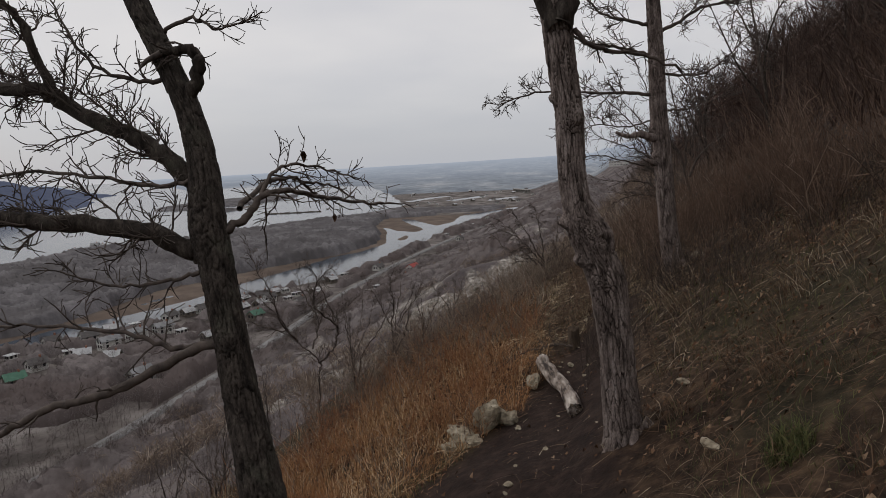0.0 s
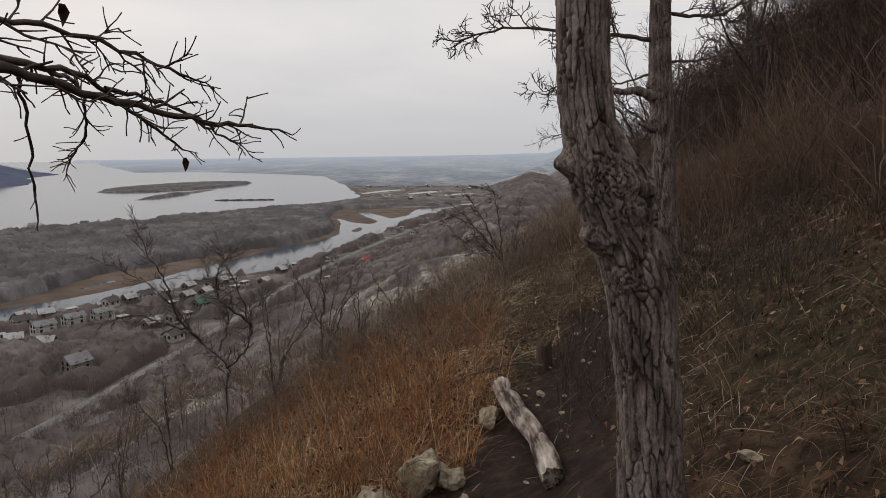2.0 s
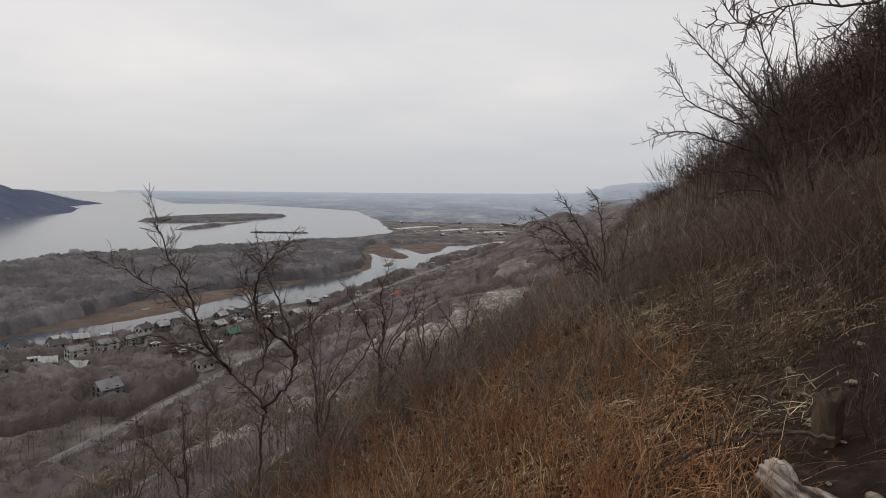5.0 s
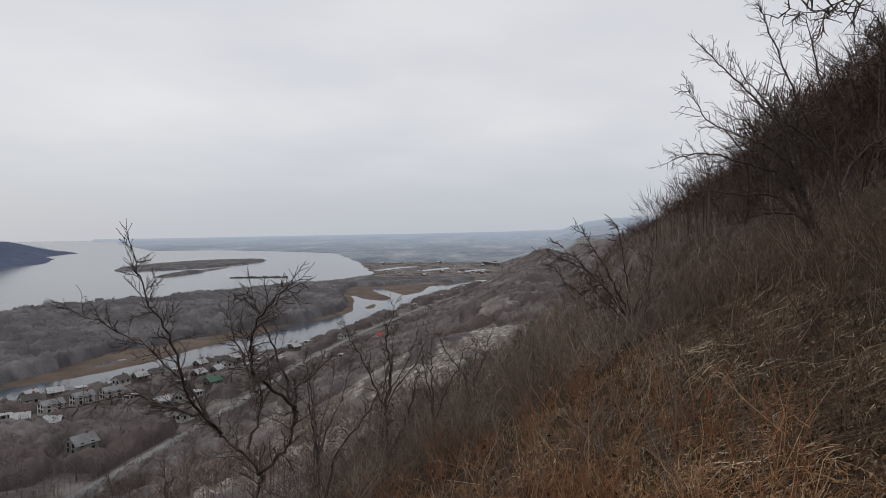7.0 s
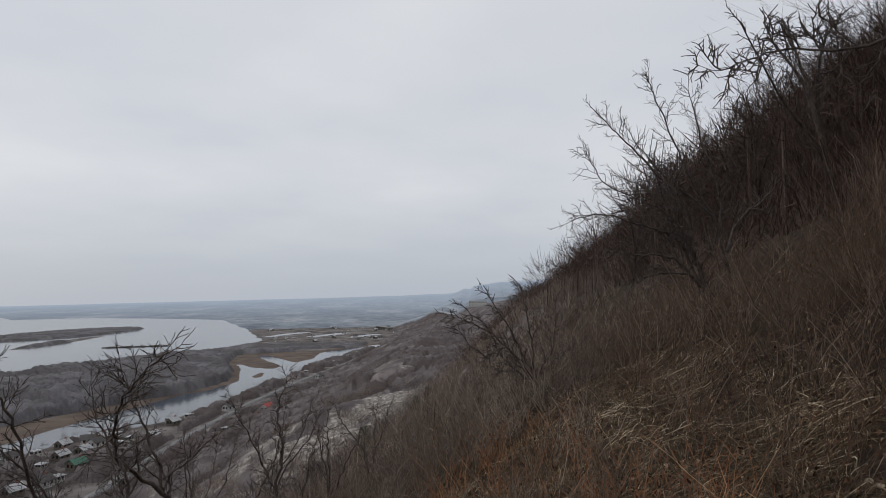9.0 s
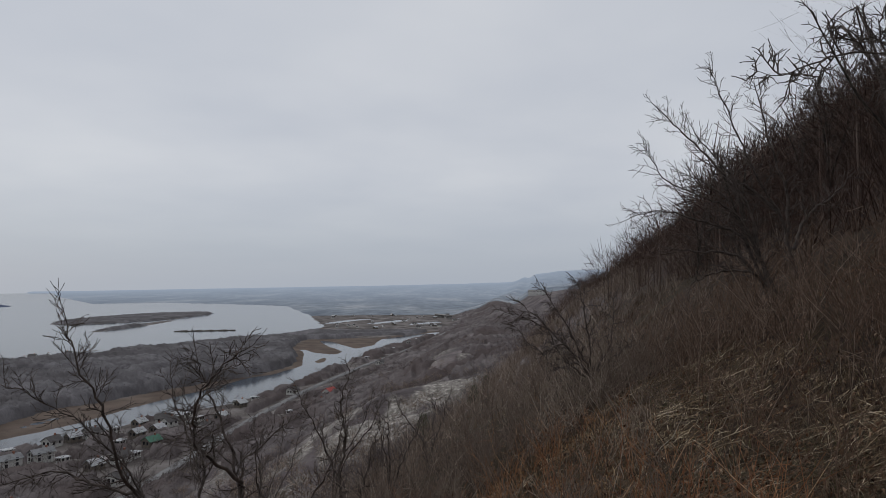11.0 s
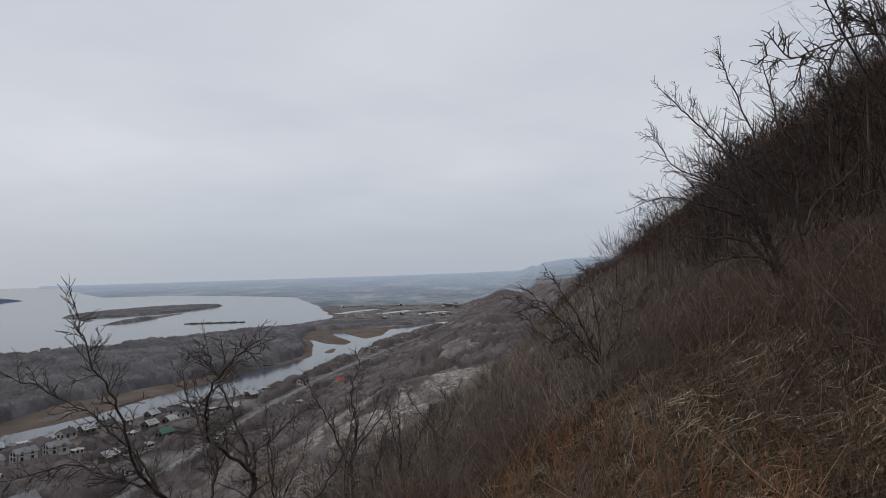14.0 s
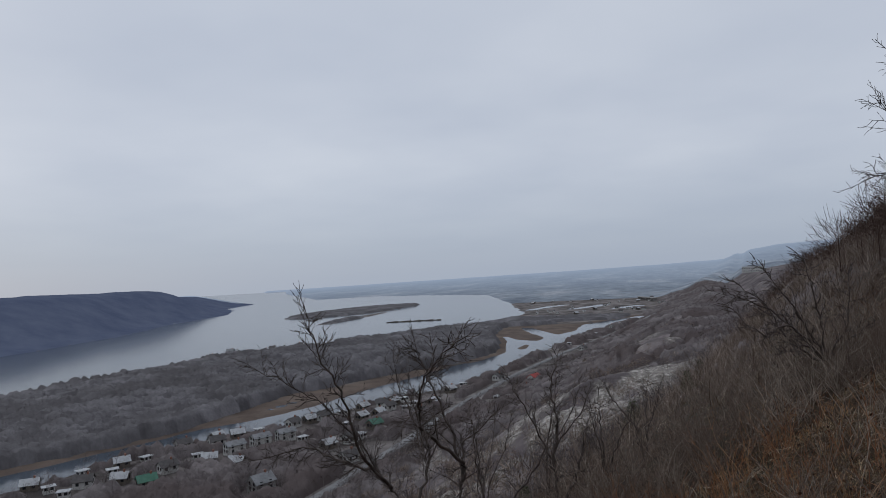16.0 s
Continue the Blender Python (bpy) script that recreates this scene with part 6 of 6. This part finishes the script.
def valley_high(x, y):
    u, v = across(x, y)
    road = strip_distance(x, y, [(a, b, 4.5) for a, b in ROAD_LINE])
    clear = np.full(np.shape(x), 1e9)
    for _, hx, hy, _ in HOUSES:
        clear = np.minimum(clear, np.hypot(x - hx, y - hy))
    patch = fbm(x / 26, y / 26, 151, 4)
    return (2.6 + 4.2 * fbm(x / 20, y / 20, 153, 2)) * smooth(0.41, 0.49, patch) * smooth(0, 3, road) * smooth(6, 10, clear) * smooth(1.0, 5, shore(x, y)) * smooth(-4, 6, x - river_x(y)) * smooth(100, 112, -u)


def flank_high(x, y):
    u, v = across(x, y)
    return (2.4 + 3.6 * fbm(v / 18, u / 14, 173, 2)) * smooth(0.40, 0.50, fbm(v / 30, u / 22, 171, 4)) * smooth(170, 230, v) * (1 - smooth(108, 118, -u)) * smooth(-6, -18, u) * (1 - 0.9 * rock_mask(u, v))


def isle_high(x, y):
    cx, cy, rx, ry, turn = ISLES[0]
    a = radians(turn)
    px, py = (x - cx) * math.cos(a) + (y - cy) * math.sin(a), -(x - cx) * math.sin(a) + (y - cy) * math.cos(a)
    return 3.2 * smooth(1, 8, shore(x, y)) * (np.hypot(px / rx, py / ry) < 1.05)


def far_woods():
    rng = np.random.default_rng(307)
    canopy(rng, "riverside_wood", "wide grey-brown leafless wood beside the river", M_WOOD_FAR, (-62, 6, 0.14), (170, 1180, 0.0085), riverside_high, 8.0, 90000, 0.13)
    canopy(rng, "valley_trees", "leafless trees massed among the valley gardens", M_GARDEN, (-58, 6, 0.14), (140, 1000, 0.0085), valley_high, 5.5, 70000, 0.2)
    canopy(rng, "flank_wood", "leafless woods on the hill flank", M_GARDEN, (-16, 12, 0.13), (170, 1330, 0.011), flank_high, 5.5, 40000, 0.2)
    canopy(rng, "isle_wood", "low leafless trees covering the long lake isle", M_WOOD_FAR, (-28, -13, 0.12), (1080, 1600, 0.006), isle_high, 9.0, 3000, 0.15)
    # small trees that roughen the hill's outline
    n = 900
    v = np.exp(rng.uniform(math.log(22), math.log(300), n))
    u = rng.uniform(2, 18 + 0.25 * v, n)
    x, y = place(u, v)
    stuff("hill_trees", crowns(rng, x, y, rng.uniform(1.8, 3.7, n), 80, 0.12, 0.45, 0.08, 0.03), M_THICKET, "small dark leafless trees along the hill", "trees", True)
    x, y = place(np.concatenate([rng.uniform(7, 16, 130), rng.uniform(3.8, 9, 70)]), np.concatenate([rng.uniform(11, 26, 130), rng.uniform(18, 34, 70)]))
    stuff("crest_trees", crowns(rng, x, y, rng.uniform(1.9, 3.3, 200), 170, 0.09, 0.42, 0.1, 0.022), M_THICKET, "dense dark leafless young trees on the hill crest", "trees")
    # single trees among the houses and along the road
    n = 9000
    r = np.exp(rng.uniform(math.log(150), math.log(700), n))
    az = np.radians(rng.uniform(-58, 6, n))
    x, y = r * np.sin(az), r * np.cos(az)
    u, v = across(x, y)
    keep = (x > river_x(y)) & (shore(x, y) > 1) & (u < -105) & (strip_distance(x, y, [(a, b, 3) for a, b in ROAD_LINE]) > 0)
    x, y = x[keep], y[keep]
    stuff("garden_trees", crowns(rng, x, y, rng.uniform(2.5, 6.5, len(x)), 34, 0.11, 0.40, 0.04, 0.06), M_SCRUB, "scattered leafless trees among the valley gardens", "trees", True)
    # darker clumps of trees between the crags
    n = 2600
    v = np.exp(rng.uniform(math.log(45), math.log(430), n))
    u = rng.uniform(-118, -16, n)
    x, y = place(u, v)
    ok = (fbm(v / 20, u / 14, 171, 3) > 0.5) & (rng.random(n) > 0.7 * rock_mask(u, v)) & (u < -12 - 0.05 * v)
    x, y = x[ok], y[ok]
    stuff("slope_trees", crowns(rng, x, y, rng.uniform(2.2, 5.0, len(x)), 64, 0.11, 0.42, 0.04, 0.05), M_BRUSH, "clumps of dark leafless trees among the crags", "trees", True)
    # scrub on the long slope down to the valley
    n = 10000
    r = np.exp(rng.uniform(math.log(36), math.log(900), n))
    az = np.radians(rng.uniform(-60, 13, n))
    x, y = r * np.sin(az), r * np.cos(az)
    u, v = across(x, y)
    rock = rock_mask(u, v)
    keep = (u > -132) & (u < -9) & (rng.random(n) > 0.55 * rock) & (strip_distance(x, y, [(a, b, 6) for a, b in ROAD_LINE]) > 8)
    x, y, r = x[keep], y[keep], r[keep]
    h = rng.uniform(1.2, 3.5, len(x)) * (0.7 + 0.9 * smooth(60, 400, r))
    stuff("slope_scrub", crowns(rng, x, y, h, 34, 0.12, 0.5, 0.02, 0.055), M_SCRUB, "leafless scrub on the long valley slope", "scrub", True)


def young_pines():
    """Small olive-green pines scattered among the brush of the slope."""
    rng = np.random.default_rng(503)
    t = new("young_pine")
    tagged(t, "small olive-green young pine among bare brush", "pine", "young pines on the slope")
    bl = Build()
    bl.tube([(0, 0, -0.2), (0.02, 0, 1.0), (0, 0.02, 2.1)], [0.035, 0.022, 0.006], 6)
    bl.make("trunk", M_TWIG, t, "", True)
    n = 1500
    h = 0.25 + 1.85 * rng.random(n) ** 1.2
    az = np.floor(rng.uniform(0, 7, n)) * 0.9 + np.floor(h / 0.3) * 1.3 + rng.normal(0, 0.22, n)
    reach = (0.75 * (1 - h / 2.35) + 0.08) * np.sqrt(rng.random(n))
    p = np.stack([np.cos(az) * reach, np.sin(az) * reach, h + 0.35 * reach + rng.normal(0, 0.03, n)], -1)
    d = np.stack([np.cos(az), np.sin(az), np.full(n, 0.6)], -1) + rng.normal(0, 0.5, (n, 3))
    d *= (0.12 / np.linalg.norm(d, axis=1))[:, None]
    sv = rng.normal(0, 1, (n, 3))
    sv /= np.linalg.norm(sv, axis=1, keepdims=True)
    v, q = ribbons(np.stack([p, p + d], 1), np.tile([0.009, 0.003], (n, 1)), sv)
    tagged(mesh_object("crown", v, q, [], M_PINE, t), "", "", "", "stuff")
    spots = [(0.2, 30.0), (2.5, 34.0), (-3.4, 27.0), (-1.8, 42.0), (-6.5, 38.0), (4.6, 46.0), (-8.0, 60.0), (1.0, 66.0), (-12.5, 75.0), (-4.0, 90.0)]
    for k, (x, y) in enumerate(spots):
        m = pose(x, y, float(ground_z(x, y)) - 0.05, 0, 0, 67 * k) @ Matrix.Scale(0.6 + 0.13 * (k % 4) + 0.05 * k, 4)
        if k == 0:
            t.matrix_basis = m
        else:
            copy_thing(t, m)


grass()
brushwood()
young_pines()
far_woods()


# ---- houses in the valley ----
M_WALL_WHITE = mottled("whitewashed_wall", [(0.3, (0.42, 0.41, 0.39)), (0.7, (0.62, 0.61, 0.58))], 0.8, 0.9)
M_WALL_GREY = mottled("grey_block_wall", [(0.3, (0.22, 0.21, 0.20)), (0.7, (0.34, 0.33, 0.31))], 0.8, 0.9)
M_WALL_WOOD = mottled("weathered_board_wall", [(0.3, (0.10, 0.085, 0.07)), (0.7, (0.18, 0.155, 0.13))], 1.5, 0.9)
M_ROOF_GREY = mottled("grey_sheet_roof", [(0.3, (0.16, 0.16, 0.163)), (0.7, (0.28, 0.282, 0.285))], 0.6, 0.6)
M_ROOF_DARK = mottled("dark_roof", [(0.3, (0.06, 0.055, 0.055)), (0.7, (0.12, 0.11, 0.105))], 0.6, 0.7)
M_ROOF_RED = mottled("red_sheet_roof", [(0.3, (0.30, 0.05, 0.045)), (0.7, (0.42, 0.09, 0.075))], 0.6, 0.6)
M_ROOF_GREEN = mottled("green_sheet_roof", [(0.3, (0.05, 0.13, 0.09)), (0.7, (0.09, 0.2, 0.14))], 0.6, 0.6)
M_ROOF_PALE = mottled("pale_sheet_roof", [(0.3, (0.34, 0.345, 0.35)), (0.7, (0.52, 0.525, 0.53))], 0.6, 0.7)
M_PANE, _n, _l, _b = material("dark_window_glass")
_b.inputs["Base Color"].default_value, _b.inputs["Roughness"].default_value = (0.02, 0.022, 0.026, 1), 0.08
M_BRICK = mottled("brick_chimney", [(0.3, (0.2, 0.09, 0.06)), (0.7, (0.3, 0.15, 0.11))], 3, 0.9)


def box(bm, x0, x1, y0, y1, z0, z1):
    v = [bm.verts.new((x, y, z)) for z in (z0, z1) for x, y in ((x0, y0), (x1, y0), (x1, y1), (x0, y1))]
    for f in ((3, 2, 1, 0), (4, 5, 6, 7), (0, 1, 5, 4), (1, 2, 6, 5), (2, 3, 7, 6), (3, 0, 4, 7)):
        bm.faces.new([v[i] for i in f])


def house(label, L, W, H, rise, wall, roof, storeys=1, shed=False, category="house", group="valley houses"):
    """A gabled house at the origin, ridge along x."""
    t = new("house")
    tagged(t, label, category, group)
    bm = bmesh.new()
    box(bm, -L / 2, L / 2, -W / 2, W / 2, -1.2, H)
    if not shed:
        g = [bm.verts.new((sx, sy, H)) for sx in (-L / 2, L / 2) for sy in (-W / 2, W / 2)] + [bm.verts.new((sx, 0, H + rise)) for sx in (-L / 2, L / 2)]
        bm.faces.new((g[0], g[1], g[4]))
        bm.faces.new((g[3], g[2], g[5]))
    part("wall", bm, wall, t)
    bm = bmesh.new()
    e = 0.45
    if shed:
        box(bm, -L / 2 - e, L / 2 + e, -W / 2 - e, W / 2 + e, H + 0.01, H + 0.2)
    else:
        for s in (-1, 1):
            y1, z1 = s * (W / 2 + e), H - rise * e / (W / 2)
            a = [(-L / 2 - e, 0, H + rise), (L / 2 + e, 0, H + rise), (L / 2 + e, y1, z1), (-L / 2 - e, y1, z1)]
            lo = [bm.verts.new((x, y, z + 0.02)) for x, y, z in a]
            hi = [bm.verts.new((x, y, z + 0.2)) for x, y, z in a]
            for f in (lo if s > 0 else lo[::-1], hi[::-1] if s > 0 else hi):
                bm.faces.new(f)
            for i in range(4):
                q = (lo[i], lo[(i + 1) % 4], hi[(i + 1) % 4], hi[i])
                bm.faces.new(q if s < 0 else q[::-1])
    part("roof", bm, roof, t)
    nwin = max(2, int(L / 2.6))
    for st in range(storeys):
        zb = 0.9 + st * (H / storeys)
        for sy in (-1, 1):
            for k in range(nwin):
                x = -L / 2 + (k + 0.5) * L / nwin
                bm = bmesh.new()
                box(bm, x - 0.5, x + 0.5, sy * W / 2 - 0.05, sy * W / 2 + 0.05, zb, zb + 1.25)
                w = part("window", bm, M_PANE, t)
        for sx in (-1, 1):
            for y in (-W / 5, W / 5):
                bm = bmesh.new()
                box(bm, sx * L / 2 - 0.05, sx * L / 2 + 0.05, y - 0.5, y + 0.5, zb, zb + 1.25)
                part("window", bm, M_PANE, t)
    if not shed:
        bm = bmesh.new()
        box(bm, L * 0.2, L * 0.2 + 0.6, -0.3, 0.3, H + rise * 0.6, H + rise + 0.9)
        part("chimney", bm, M_BRICK, t)
    return t


def settle(t, x, y, turn):
    z = min(float(ground_z(x + dx, y + dy)) for dx in (-3, 3) for dy in (-3, 3))
    return pose(x, y, max(z, WATER + 0.6) + 0.35, 0, 0, turn)


def village():
    kinds = [
        house("long white two-storey house with grey hipped roof", 7.6, 4.8, 3.6, 1.4, M_WALL_WHITE, M_ROOF_GREY, 2),
        house("pale stone house with steep grey gable roof", 7, 6, 3.4, 2.2, M_WALL_GREY, M_ROOF_GREY, 2),
        house("small whitewashed cottage with dark roof", 6, 5, 2.4, 1.7, M_WALL_WHITE, M_ROOF_DARK),
        house("weathered wooden cottage with pale sheet roof", 5.5, 4.6, 2.2, 1.6, M_WALL_WOOD, M_ROOF_PALE),
        house("small cottage under a green sheet roof", 6, 5, 2.4, 1.7, M_WALL_WOOD, M_ROOF_GREEN),
        house("cottage under a bright red sheet roof", 7, 5.5, 2.6, 1.9, M_WALL_WHITE, M_ROOF_RED),
        house("low flat-roofed white shed", 3.6, 2.8, 2.0, 0, M_WALL_WHITE, M_ROOF_PALE, 1, True, "shed"),
    ]
    first = {}
    for k, x, y, turn in HOUSES:
        if k not in first:
            kinds[k].matrix_basis = settle(kinds[k], x, y, turn)
            first[k] = kinds[k]
        else:
            copy_thing(kinds[k], settle(kinds[k], x, y, turn))
    rng = np.random.default_rng(401)
    line = np.array(ROAD_LINE, dtype=float)
    for i in range(34):
        s = rng.uniform(240, 1000)
        cx = float(np.interp(s, line[:, 1], line[:, 0]))
        side_x = rng.choice((-1, 1)) * rng.uniform(12, 34)
        x, y = cx + side_x, s + rng.normal(0, 6)
        if float(shore(x, y)) < 8 or float(across(x, y)[0]) > -112:
            continue
        k = int(rng.choice((2, 3, 6, 6, 6)))
        copy_thing(kinds[k], settle(kinds[k], x, y, 62 + rng.normal(0, 12)))
    # the settlement on the lake side and across the plain
    for i in range(18):
        y = rng.uniform(530, 650)
        x = float(np.interp(y, [490, 615, 709, 789], [-408, -384, -348, -294])) + rng.uniform(25, 75)
        copy_thing(kinds[int(rng.choice((2, 3, 6, 1)))], settle(kinds[2], x, y, rng.uniform(0, 180)))
    for i in range(60):
        x, y = rng.normal(50, 110), rng.uniform(960, 1340)
        if float(shore(x, y)) < 6 or float(across(x, y)[0]) > -112:
            continue
        copy_thing(kinds[int(rng.choice((2, 3, 6, 6)))], settle(kinds[2], x, y, rng.uniform(0, 180)))


village()


def far_marks():
    """The long dark breakwater in the lake, the road bridge and the white hall on the spur."""
    t = new("breakwater")
    tagged(t, "long low dark breakwater lying in the lake", "breakwater")
    bm = bmesh.new()
    for k in range(14):
        f = k / 13
        x, y = -312 + 74 * f, 953 + 14 * f
        box(bm, x - 3.2, x + 3.2, y - 1.4, y + 1.4, WATER - 1, WATER + 0.9 + 0.35 * ((k * 7) % 3))
    part("deck", bm, M_WALL_WOOD, t)
    for k in range(6):
        bm = bmesh.new()
        x = -306 + 13 * k
        box(bm, x - 0.3, x + 0.3, 955 + 2.4 * k, 955.6 + 2.4 * k, WATER + 0.8, WATER + 2.6)
        part("post", bm, M_WALL_WOOD, t)
    hall = house("large white flat-roofed hall on the hill spur", 34, 14, 9, 0, M_WALL_WHITE, M_ROOF_PALE, 2, True, "hall", "white hall")
    x, y = HALL
    hall.matrix_basis = pose(x, y, float(ground_z(x, y)) + 1.0, 0, 0, -10)
    b = new("road_bridge")
    tagged(b, "pale concrete road bridge across the far flats", "bridge")
    bm = bmesh.new()
    box(bm, -36, 36, -4, 4, 5.0, 6.2)
    part("deck", bm, M_WALL_GREY, b)
    for k in range(7):
        bm = bmesh.new()
        box(bm, -33 + 11 * k, -31.6 + 11 * k, -3, 3, -3, 5.0)
        part("pier", bm, M_WALL_GREY, b)
    b.matrix_basis = pose(BRIDGE[0], BRIDGE[1], float(ground_z(*BRIDGE)), 0, 0, -70)


HALL, BRIDGE = (254.0, 1220.0), (80.0, 1250.0)
far_marks()
